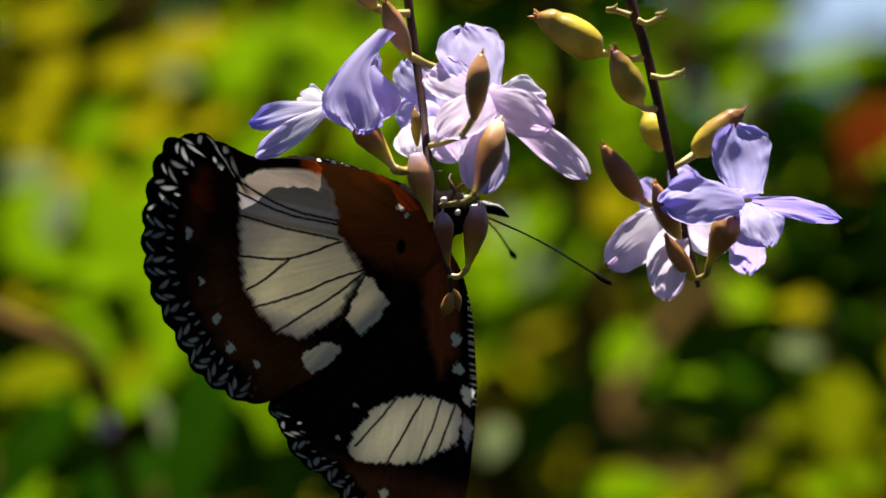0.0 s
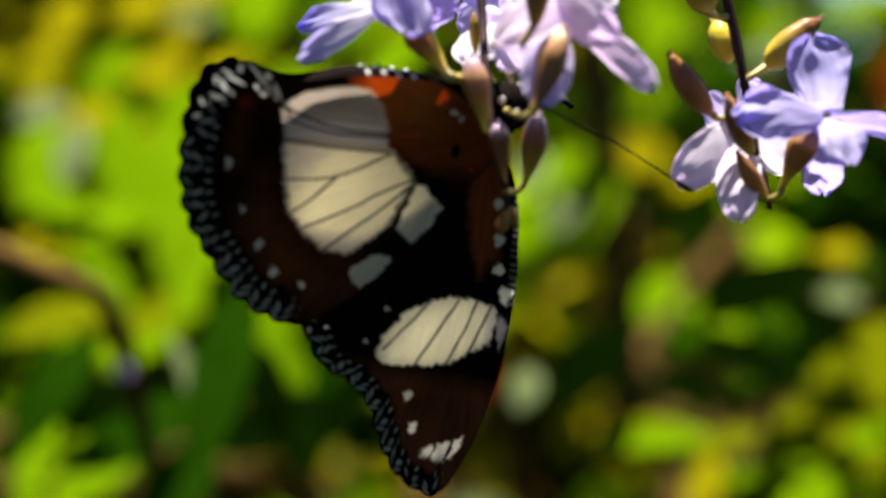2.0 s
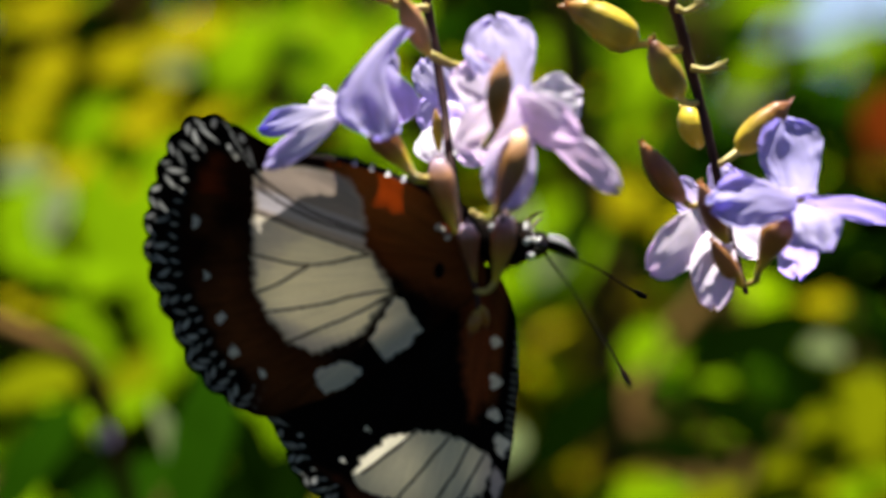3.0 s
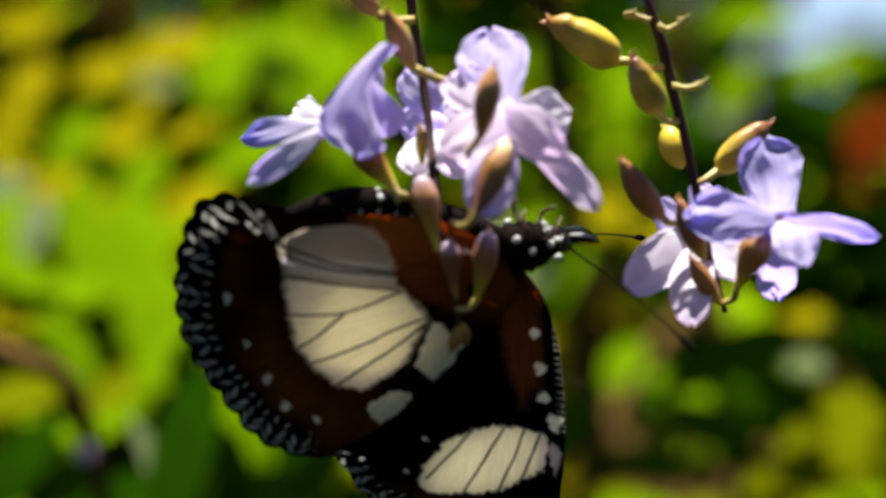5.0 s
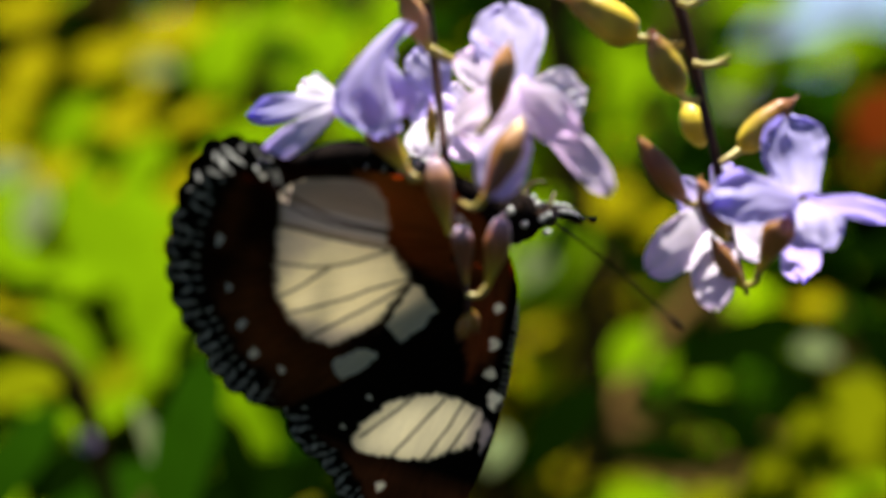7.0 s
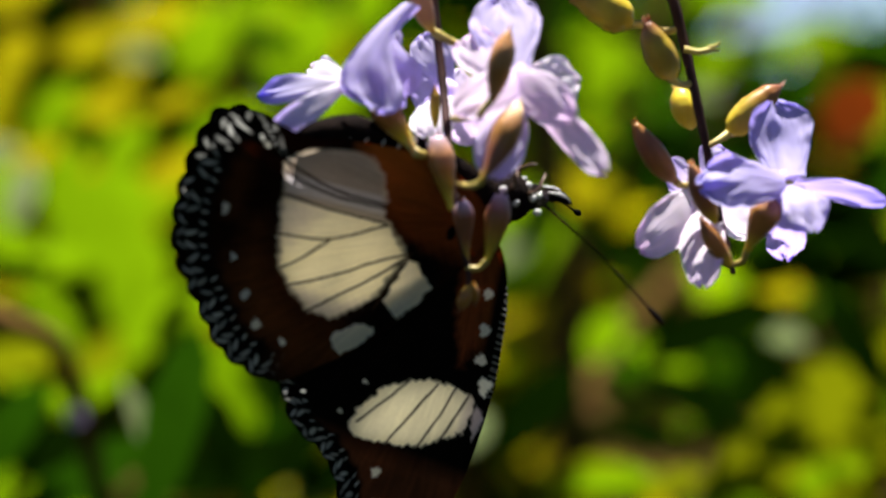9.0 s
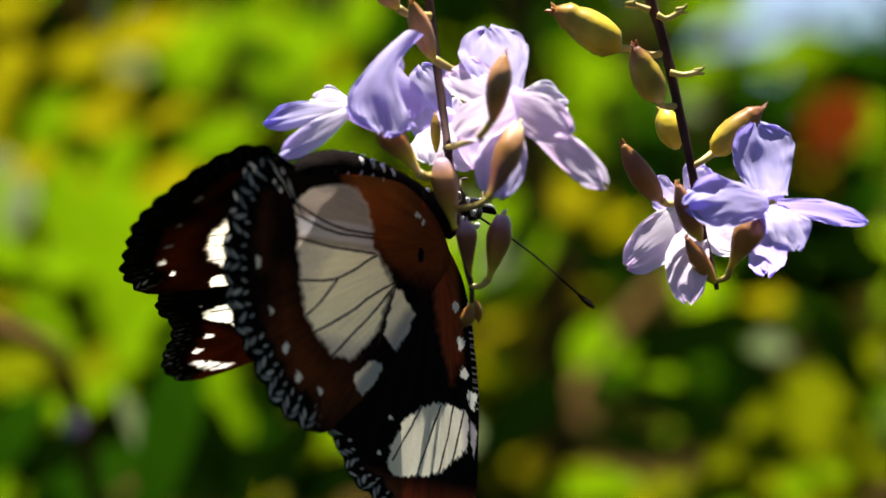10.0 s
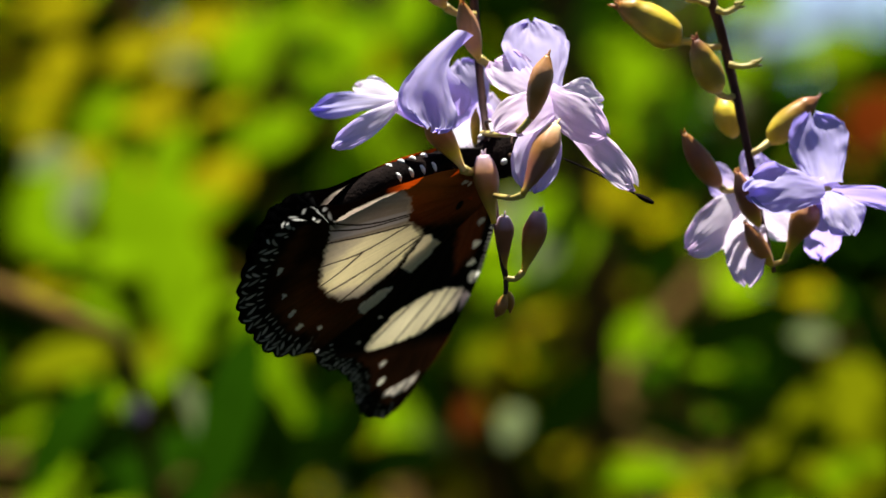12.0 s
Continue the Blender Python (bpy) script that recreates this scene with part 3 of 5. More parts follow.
def build_butterfly():
    b = thing("butterfly", (0, 0, 0), "brown, black and cream butterfly hanging under a lilac flower", "butterfly")
    wings = {}
    for side, key, rings, per in ((1, "near", 150, 42), (-1, "far", 80, 20)):
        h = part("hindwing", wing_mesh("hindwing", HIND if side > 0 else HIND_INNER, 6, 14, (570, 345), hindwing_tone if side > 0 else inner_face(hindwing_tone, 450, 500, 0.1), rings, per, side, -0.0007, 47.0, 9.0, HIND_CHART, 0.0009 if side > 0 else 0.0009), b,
                 "hindwing with a large cream patch, orange base and white lace margin")
        f = part("forewing", wing_mesh("forewing", FORE if side > 0 else FORE_INNER, 8, 16, (790, 560), forewing_tone if side > 0 else inner_face(forewing_tone, 660, 700, 0.25), rings, per, side, -0.0002, 39.0, 6.0, FORE_CHART), b,
                 "dark forewing with a cream bar and white spots")
        wings[key] = (h, f)
    # body: abdomen, thorax, head
    spine = ((-0.001, 0.0000, 0.0021), (-0.008, 0.0003, 0.0025), (-0.015, 0.0004, 0.0021), (-0.0195, 0.0004, 0.0008), (-0.0236, 0.0003, -0.0016))
    girth = (0.0016, 0.0017, 0.0017, 0.0017, 0.0017, 0.0014, 0.0007)
    ab = part("abdomen", tube("abdomen", spine, girth, M_BODY, 8, 18, wobble=0.10), b, "black hairy abdomen with white bands")
    for k in range(8):
        x = -0.0108 - 0.0017 * k
        y, z = (float(np.interp(-x, [-p[0] for p in spine], [p[j] for p in spine])) for j in (1, 2))
        r = float(np.interp(-x, np.linspace(0.001, 0.0230, 7), girth))
        for sgn in (-1, 1):
            arc = [(x + 0.0002 * math.sin(a * 2), y + sgn * r * 1.04 * math.sin(a), z + r * 1.04 * math.cos(a)) for a in (0.25, 0.45, 0.65, 0.85)]
            part("band", tube("band", arc, (0.00012, 0.00026, 0.00024, 0.00010), M_WHITE, 4, 8), ab, "white band")
            arc = [(x + 0.0003, y + sgn * r * 1.03 * math.sin(a), z + r * 1.03 * math.cos(a)) for a in (1.15, 1.3, 1.45, 1.6)]
            part("side_spot", tube("side_spot", arc, (0.00005, 0.00012, 0.00011, 0.00004), M_WHITE, 4, 8), ab, "pale side spot")
    th = part("thorax", tube("thorax", ((-0.0025, 0, 0.0022), (0, 0, 0.0024), (0.0020, 0, 0.0030), (0.0036, 0, 0.0036)),
                             (0.0012, 0.0023, 0.0026, 0.0021, 0.0012), M_BODY, 7, 18, wobble=0.15), b, "black hairy thorax with white spots")
    for x, a in ((-0.001, 1.0), (0.0008, 1.35), (0.0026, 0.9), (0.0036, 1.4), (0.0022, 0.3)):
        for sgn in (-1, 1):
            c = Vector((x, sgn * 0.0024 * math.sin(a), 0.0026 + 0.0024 * math.cos(a)))
            part("spot", ball("spot", c, (0.0004, 0.0003, 0.0004), M_WHITE), th)
    rng = random.Random(4)
    for owner, count, reach in ((ab, 620, (-0.0225, -0.002)), (th, 380, (-0.002, 0.0034))):
        verts, faces = [], []
        for _ in range(count):
            x = rng.uniform(*reach)
            if owner is ab:
                y, z = (float(np.interp(-x, [-p[0] for p in spine], [p[j] for p in spine])) for j in (1, 2))
                r = float(np.interp(-x, np.linspace(0.001, 0.0230, 7), girth))
            else:
                y, z, r = 0.0, float(np.interp(x, (-0.0025, 0, 0.002, 0.0036), (0.0022, 0.0024, 0.0030, 0.0036))), float(np.interp(x, (-0.0025, 0, 0.002, 0.0036), (0.0014, 0.0023, 0.0024, 0.0014)))
            a = rng.uniform(0, 2 * math.pi)
            out = Vector((-0.6, math.sin(a), math.cos(a))).normalized()
            foot = Vector((x, y + r * 0.96 * math.sin(a), z + r * 0.96 * math.cos(a)))
            wide = out.cross(Vector((rng.uniform(-1, 1), rng.uniform(-1, 1), rng.uniform(-1, 1)))).normalized() * 0.000035
            o = len(verts)
            verts += [foot - wide, foot + wide, foot + (out + Vector((rng.uniform(-0.4, 0.4), rng.uniform(-0.4, 0.4), rng.uniform(-0.4, 0.4)))) * rng.uniform(0.0004, 0.0009)]
            faces.append((o, o + 1, o + 2))
        tagged(part("hair", mesh_from("hair", verts, faces, M_BODY, False), owner, "short black body hair"), kind="stuff")
    hd = part("head", ball("head", Vector((0.0038, 0, 0.0038)), (0.0014, 0.0013, 0.0013), M_BODY, 2), b, "black head with white marks")
    for sgn in (-1, 1):
        part("eye", ball("eye", Vector((0.0041, sgn * 0.0009, 0.0040)), (0.0009, 0.0007, 0.0010), M_EYE, 2), hd, "glossy dark eye")
        part("palp", tube("palp", ((0.0044, sgn * 0.0004, 0.0044), (0.0062, sgn * 0.0004, 0.0048), (0.0080, sgn * 0.0003, 0.0045)),
                          (0.0004, 0.0006, 0.0005, 0.0001), M_BODY, 5, 8), hd)
        part("palp_stripe", tube("palp_stripe", ((0.0046, sgn * 0.0008, 0.0050), (0.0062, sgn * 0.0007, 0.0052), (0.0076, sgn * 0.0004, 0.0048)),
                                 (0.0001, 0.00018, 0.00014, 0.00005), M_WHITE, 5, 8), hd, "white stripe along the palp")
        part("cheek_mark", ball("cheek_mark", Vector((0.0034, sgn * 0.0012, 0.0044)), (0.0005, 0.0003, 0.0003), M_WHITE), hd, "white cheek mark")
        base = Vector((ANTENNA_BASE.x, sgn * 0.0004, ANTENNA_BASE.z))
        tip = base + (ANTENNA_REST if sgn < 0 else Vector((13, 12.5, -3))).normalized() * 0.0165
        bend = (base + tip) / 2 + Vector((0, 0, 0.0004))
        an = part("antenna", tube("antenna", (base, bend, tip), (0.00013, 0.00010, 0.00010, 0.00012), M_BODY, 14, 8, wobble=0.3), b, "thin black antenna")
        if sgn < 0:
            nearer = an
        w = (tip - bend).normalized()
        part("club", tube("club", (tip - w * 0.0003, tip + w * 0.0009, tip + w * 0.0022), (0.00012, 0.00030, 0.00034, 0.00016), M_BODY, 5, 10), an, "black club")
    for sgn in (-1, 1):
        for x0, x1 in ((0.0002, -0.0012), (0.0020, 0.0026)):
            part("leg", tube("leg", ((x0, sgn * 0.0012, 0.0040), ((x0 + x1) / 2, sgn * 0.0026, 0.0052), (x1, sgn * 0.0020, 0.0062), (x1 + 0.0004, sgn * 0.0012, 0.0068)),
                             (0.00026, 0.00020, 0.00014, 0.00010), M_LEG, 6, 8), b)
    return b, wings, nearer, ab


def ball(name, c, r, mat, sub=2):
    bm = bmesh.new()
    bmesh.ops.create_icosphere(bm, subdivisions=sub, radius=1.0)
    for v in bm.verts:
        w = 1 + 0.06 * noise.noise(v.co * 2.3)
        v.co = Vector((c[0] + v.co.x * r[0] * w, c[1] + v.co.y * r[1] * w, c[2] + v.co.z * r[2] * w))
    for f in bm.faces:
        f.smooth = True
    me = bpy.data.meshes.new(name)
    bm.to_mesh(me)
    bm.free()
    me.materials.append(mat)
    return me


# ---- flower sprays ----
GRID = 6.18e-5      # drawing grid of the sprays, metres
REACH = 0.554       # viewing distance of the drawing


def drawer(ox, oy):
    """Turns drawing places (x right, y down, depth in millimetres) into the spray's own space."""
    def at(x, y, dy=0.0):
        k = 1 + dy * 1e-3 / REACH
        return np.array((((x - 784) * k - (ox - 784)) * GRID, dy * 1e-3, -((y - 441) * k - (oy - 441)) * GRID))
    return at


LAV, PINK, PALE, DEEP = (0.68, 0.61, 0.92), (0.90, 0.77, 0.95), (0.94, 0.89, 0.97), (0.45, 0.41, 0.86)


def petal(name, base, tip, width, twist=0.0, bow=0.0, ruffle=0.25, tones=(LAV, LAV), neck=0.35, seed=0, stripe=0.0, full=0.6, flare=1.0, frill=0.7, sweep=0.0, nu=40, nv=41):
    base, tip = np.array(base), np.array(tip)
    ax = tip - base
    ln = np.linalg.norm(ax)
    ax = ax / ln
    flat = np.array((-ax[2], 0.0, ax[0]))
    flat = flat / (np.linalg.norm(flat) + 1e-9)
    deep = np.cross(ax, flat)
    lat = math.cos(radians(twist)) * flat + math.sin(radians(twist)) * deep
    nor = np.cross(ax, lat)
    verts, faces, cols = [], [], []
    for i in range(nu):
        u = i / (nu - 1)
        w = neck + (1 - neck) * (3 * min(u / full, 1) ** 2 - 2 * min(u / full, 1) ** 3) ** flare
        if u > full:
            w *= math.sqrt(max(0.0, 1 - ((u - full) / (1.005 - full)) ** 2.3))
        for j in range(nv):
            v = 2 * j / (nv - 1) - 1
            ph = noise.noise(Vector((u * 3.1 + seed, v * 2.3, seed * 1.7)))
            edge = max(abs(v), u * u)
            wave = ruffle * width * ((0.16 * math.sin(v * 5.3 + seed * 2 + u * 4) + 0.40 * ph) * edge ** 1.5 * u
                                      + 0.16 * noise.noise(Vector((u * 6 + seed, v * 7, seed))) * edge ** 3
                                      + 0.012 * noise.noise(Vector((u * 6 + seed, v * 5, seed))))
            nick = 1 + ruffle * (0.26 * noise.noise(Vector((v * 3 + seed, seed * 3.1, u * 2.5))) + 0.05 * noise.noise(Vector((v * 13 + seed, 5.0, u * 13)))) * u
            wave *= w
            rim = max(abs(v), u) ** 6 * u
            nick += frill * 0.10 * rim * noise.noise(Vector((v * 9 + seed * 5, u * 9, 2.0)))
            wave += frill * 0.07 * width * rim * noise.noise(Vector((v * 7 + seed * 3, u * 7, 9.0)))
            p = base + ax * ln * (u * (1 + (nick - 1) * 0.6)) + lat * (v * w * width * 0.5 * nick + sweep * ln * math.sin(math.pi * u))
            p = p + nor * (bow * ln * math.sin(math.pi * u * 0.85) + wave + 0.10 * width * (1 - v * v) * (1 - u))
            verts.append(p)
            f = min(1.0, u * 1.15)
            c = np.array(tones[0]) * (1 - f) + np.array(tones[1]) * f
            if stripe:
                k = stripe * math.exp(-(v / 0.16) ** 2) * (1 - u * 0.5)
                c = c * (1 - k) + np.array(DEEP) * k
            cols.append(c * (0.94 + 0.12 * ph))
    for i in range(nu - 1):
        for j in range(nv - 1):
            a = i * nv + j
            faces.append((a, a + 1, a + nv + 1, a + nv))
    return mesh_from(name, verts, faces, M_PETAL, True, np.array(cols))


OLIVE, YELLOW, BROWN, PLUM, ROSE, LILACBUD, PEACH, RUST = (0.38, 0.27, 0.024), (0.66, 0.50, 0.032), (0.30, 0.135, 0.026), (0.22, 0.078, 0.046), (0.50, 0.25, 0.115), (0.40, 0.31, 0.42), (0.86, 0.66, 0.36), (0.42, 0.16, 0.03)


def bud(name, base, tip, width, tones, parent, label="", belly=0.4, seed=0, blunt=0.0):
    base, tip = np.array(base), np.array(tip)
    mid1, mid2 = base + (tip - base) * 0.35, base + (tip - base) * 0.72
    sag = np.array((0.0, 0.0, 1.0)) * 0.04 * np.linalg.norm(tip - base) * (1 if seed % 2 else -1)
    r = width * 0.5 * GRID
    prof = [r * math.sin(math.pi * min(0.98, (k / 9) ** (math.log(0.5) / math.log(belly)) * 0.96 + 0.03)) ** 0.8 * (1.0 if k < 7 else 0.96) + r * 0.06 for k in range(10)]
    prof[-1] = r * (0.24 + 0.30 * blunt)
    prof[-2] = max(prof[-2], r * (0.50 + 0.32 * blunt))
    prof[-3] = max(prof[-3], r * (0.74 + 0.22 * blunt))
    ob = part(name, tube(name, (base, mid1 + sag, mid2 + sag, tip), prof, M_BUD, 6, 24, tones, wobble=0.07, ribs=0.035), parent, label)
    ax = (tip - base) / np.linalg.norm(tip - base)
    for k in range(3):
        a = k * 2.1 + seed
        off = np.array((math.cos(a), math.sin(a) * 0.6, math.sin(a + 1))) * r * 0.16
        tooth = [tip - ax * r * 0.35 + off * 0.7, tip + ax * r * 0.15 + off, tip + ax * r * 0.38 + off * 1.6]
        part("calyx_tooth", tube("calyx_tooth", tooth, (r * 0.16, r * 0.12, r * 0.03), M_BUD, 3, 6, (tones[-1], tones[-1])), ob)
    return ob


def flower(name, centre, mouth, back, petals, parent, at, label, seed, ruffle=0.34, full=0.6, neck=0.4):
    """A five-lobed flower: a short tube and its lobes. petals: tip x, y, depth, width, twist, bow, two tones, stripe."""
    c = at(*centre)
    tb = part(name, tube(name, (at(*back), at(*mouth), c), (5 * GRID, 13 * GRID, 20 * GRID, 26 * GRID), M_PETAL, 5, 14, (PALE, LAV, PALE)), parent, label)
    for k, (x, y, dy, w, tw, bow, t0, t1, st) in enumerate(petals):
        tip = at(x, y, dy)
        start = c + (tip - c) * 0.06
        part("petal", petal("petal", start, tip, w * GRID, tw, bow, ruffle, (t0, t1), neck, seed + k * 3.7, st, full), tb)
    part("throat", ball("throat", c, (9 * GRID, 7 * GRID, 9 * GRID), M_PEDICEL), tb, "pale yellow throat")
    return tb


def stalk(points, r, parent, at):
    return part("pedicel", tube("pedicel", [at(*p) for p in points], (r * GRID, r * 0.8 * GRID, r * 0.9 * GRID), M_PEDICEL, 6, 9), parent, "yellow-green stalk")


def build_right_spray():
    at = drawer(1230, 270)
    s = thing("flower_spray", (0, 0, 0), "hanging spray with lilac flowers, plum stem and yellow-green buds", "flower", "flower sprays")
    part("stem", tube("stem", [at(1120, -240, 2), at(1148, -90, 1), at(1166, 0), at(1186, 62), at(1206, 150), at(1226, 240), at(1242, 320), at(1257, 405), at(1270, 455), at(1280, 497)],
                      (11 * GRID, 10 * GRID, 9 * GRID, 8 * GRID, 7.5 * GRID, 6 * GRID, 4 * GRID), M_STEM, 6, 12, wobble=0.12), s, "dark plum-brown stem")
    bud("bud", at(1114, 90, -1), at(1004, 22, -2), 62, (YELLOW, YELLOW, OLIVE, BROWN), s, "plump yellow-green bud", 0.33, 1)
    bud("bud", at(1183, 178, -2), at(1140, 84, -4), 50, (YELLOW, OLIVE, OLIVE, PLUM), s, "olive bud with a plum tip", 0.42, 2)
    bud("bud", at(1212, 258, 4), at(1186, 190, 5), 44, (YELLOW, YELLOW, YELLOW, OLIVE), s, "round yellow bud", 0.45, 3)
    bud("bud", at(1185, 346, -2), at(1119, 250, -4), 40, (ROSE, BROWN, PLUM, BROWN), s, "purple-brown bud", 0.45, 4)
    bud("bud", at(1272, 268, 1), at(1356, 190, 2), 46, (YELLOW, OLIVE, BROWN, PLUM), s, "olive bud with a dark tip", 0.36, 5)
    bud("bud", at(1252, 414, -5), at(1212, 318, -7), 36, (YELLOW, BROWN, PLUM, ROSE), s, "purple-brown bud", 0.5, 6)
    bud("calyx", at(1302, 462, -5), at(1348, 378, -6), 50, (YELLOW, BROWN, BROWN, PLUM), s, "brown calyx", 0.66, 7, 0.8)
    bud("bud", at(1276, 486, -3), at(1228, 408, -4), 30, (YELLOW, BROWN, BROWN, PLUM), s, "small brown bud", 0.5, 8)
    stalk(((1110, 88, -1), (1132, 88, -1), (1168, 98, 0), (1190, 95, 0)), 7, s, at)
    stalk(((1180, 176, -2), (1194, 186, -1), (1212, 184, 0)), 7, s, at)
    stalk(((1185, 345, -2), (1200, 352, -1), (1245, 340, 0)), 7, s, at)
    stalk(((1272, 266, 1), (1252, 280, 0), (1234, 290, 0)), 7, s, at)
    stalk(((1302, 462, -5), (1296, 476, -3), (1276, 481, -1), (1266, 470, 0)), 6, s, at)
    for pts in (((1178, 30), (1196, 36), (1222, 22)), ((1166, 22), (1150, 16), (1136, 12)), ((1200, 128), (1225, 132), (1252, 126))):
        st = stalk([(x, y, -1) for x, y in pts], 6, s, at)
        x, y = pts[-1]
        for k in (-1, 1):
            part("dry_tip", tube("dry_tip", [at(x - 12, y + 2 * k, -1), at(x + 2, y + 4 * k, -1.2), at(x + 8, y + 7 * k - 4, -1.4)], (3 * GRID, 3 * GRID, GRID), M_PEDICEL, 4, 7), st)
    flower("flower", (1232, 352, 6), (1244, 345, 8), (1262, 330, 12),
           ((1262, 290, 8, 84, 20, 0.1, PALE, LAV, 0), (1118, 458, -3, 84, -15, 0.12, PALE, PINK, 0), (1232, 526, -5, 76, 12, 0.1, PALE, PINK, 0),
            (1330, 425, 6, 84, 15, 0.08, PALE, PALE, 0), (1168, 322, 9, 66, -30, 0.1, PALE, LAV, 0)), s, at, "open lilac flower", 2.0)
    # front flower: petal tones below LAV carry the shade on it
    flower("flower", (1372, 352, -6), (1362, 372, -3), (1345, 392, -5),
           ((1346, 212, -2, 104, -10, -0.14, (0.55, 0.50, 0.88), (0.57, 0.52, 0.90), 0), (1226, 360, -10, 96, 25, 0.14, (0.60, 0.54, 0.91), (0.56, 0.51, 0.89), 0), (1530, 386, -8, 52, 40, -0.10, LAV, (0.56, 0.51, 0.90), 0.4),
            (1412, 434, -10, 74, -20, 0.16, LAV, LAV, 0.4), (1366, 466, 2, 66, 10, 0.1, LAV, LAV, 0)), s, at, "open lilac flower seen from its side", 5.0, 0.60, 0.66, 0.58)
    return s


def build_left_spray():
    at = drawer(760, 200)
    s = thing("flower_spray", (0, 0, 0), "hanging spray with lilac flowers and drooping brown buds, bearing the butterfly", "flower", "flower sprays")
    part("stem", tube("stem", [at(722, -240, 3), at(738, -80, 2), at(744, 0, 1), at(751, 110), at(758, 200, -2), at(764, 275, -6), at(772, 380, -9), at(782, 450, -9), at(790, 500, -9), at(786, 535, -9)],
                      (9 * GRID, 8 * GRID, 7.5 * GRID, 7 * GRID, 7 * GRID, 6 * GRID, 5 * GRID, 3 * GRID), M_STEM, 6, 12, wobble=0.12), s, "dark plum-brown stem")
    bud("bud", at(692, 16, -2), at(655, -30, -3), 34, (YELLOW, ROSE, ROSE, BROWN), s, "rose-brown bud", 0.5, 1)
    bud("bud", at(748, 108, -5), at(716, 6, -8), 36, (YELLOW, ROSE, ROSE, BROWN), s, "rose-brown bud", 0.55, 2)
    upper_bud = bud("bud", at(840, 218, -19), at(870, 106, -19), 38, (ROSE, BROWN, ROSE, BROWN), s, "rose-brown bud", 0.5, 3)
    nodding = [upper_bud, bud("calyx", at(818, 350, -23), at(880, 228, -20), 45, (OLIVE, PLUM, PLUM, BROWN, ROSE, PEACH), s, "plum-brown calyx with a pale mouth", 0.68, 4, 0.8)]
    # the PEACH foot paints sunlight on the calyx base
    bud("calyx", at(716, 302, -12), at(650, 212, -12), 43, (PEACH, YELLOW, RUST, RUST, RUST), s, "orange-brown calyx", 0.66, 5, 0.6)
    bud("bud", at(768, 396, -11), at(750, 276, -10), 43, (YELLOW, OLIVE, BROWN, ROSE, LILACBUD), s, "drooping bud with a lilac tip", 0.70, 6, 0.9)
    bud("bud", at(788, 482, -9), at(786, 384, -10), 33, (OLIVE, PLUM, PLUM, LILACBUD), s, "small lilac-brown bud", 0.70, 7, 0.9)
    bud("bud", at(820, 484, -9), at(850, 376, -9), 40, (YELLOW, OLIVE, BROWN, PLUM, LILACBUD), s, "drooping olive bud with a lilac tip", 0.68, 8, 0.9)
    bud("bud", at(742, 262, -2), at(744, 196, -2), 17, (YELLOW, YELLOW, OLIVE, BROWN), s, "small yellow bud", 0.5, 9)
    bud("bud", at(790, 520, -9), at(772, 560, -9), 21, (OLIVE, BROWN, BROWN, PLUM), s, "tiny closed bud", 0.5, 10)
    bud("bud", at(794, 516, -9), at(798, 552, -8), 17, (OLIVE, BROWN, BROWN, PLUM), s, "tiny closed bud", 0.5, 11)
    stalk(((748, 105, -5), (775, 122, -4), (800, 134, -2)), 8, s, at)
    nodding.append(stalk(((838, 216, -19), (815, 240, -18), (790, 246, -13), (764, 246, -4)), 6, s, at))
    nodding.append(stalk(((818, 350, -23), (800, 356, -19), (770, 352, -8)), 6, s, at))
    stalk(((714, 300, -12), (730, 304, -10), (764, 292, -6)), 9, s, at)
    stalk(((820, 482, -9), (806, 494, -9), (786, 492, -9)), 6, s, at)
    stalk(((692, 15, -2), (712, 26, -1), (746, 30, 0)), 8, s, at)
    # the flower seen from its side
    # the DEEP tip of its left lobe is shade painted into the petal
    flower("flower", (612, 178, -9), (630, 200, -10), (655, 225, -10),
           ((682, 92, -4, 56, 50, 0.18, LAV, LAV, 0), (456, 196, -2, 46, 30, 0.06, PALE, DEEP, 0.2), (480, 256, -16, 44, -10, 0.08, PALE, LAV, 0),
            (706, 190, -1, 76, 30, 0.10, LAV, LAV, 0.2), (546, 162, 5, 46, 20, 0.1, PALE, PALE, 0)), s, at, "open lilac flower seen from its side", 1.0, 0.55)
    part("petal_fold", petal("petal_fold", at(718, 60, -10), at(656, 230, -14), 112 * GRID, 14, 0.08, 0.36, (LAV, (0.65, 0.59, 0.92)), 0.30, 6.2, 0.2, 0.90, 1.9, 0.9, -0.16), s, "folded lilac petal lobe")
    part("petal_fold", petal("petal_fold", at(676, 120, -9), at(708, 206, -9), 62 * GRID, -14, 0.12, 0.16, (LAV, LAV), 0.5, 3.4, 0.0, 0.66, 1.2, 0.6), s, "folded lilac petal lobe")
    # the large flower facing away
    # its upper fan petal has a dimmer tone, with the shade painted in
    nodding.append(flower("flower", (872, 190, -13), (878, 215, -15), (880, 232, -16),
           ((852, 50, -5, 116, 0, 0.04, (0.54, 0.48, 0.77), (0.53, 0.47, 0.77), 0), (968, 194, -8, 82, -12, 0.10, PALE, PALE, 0), (1016, 338, -20, 56, 15, -0.10, PINK, PINK, 0),
            (838, 346, -18, 88, 10, 0.06, PINK, LAV, 0), (786, 122, -7, 78, 12, 0.10, PINK, PINK, 0)), s, at, "open pink-lilac flower facing away", 3.0, 0.42, 0.62, 0.5))
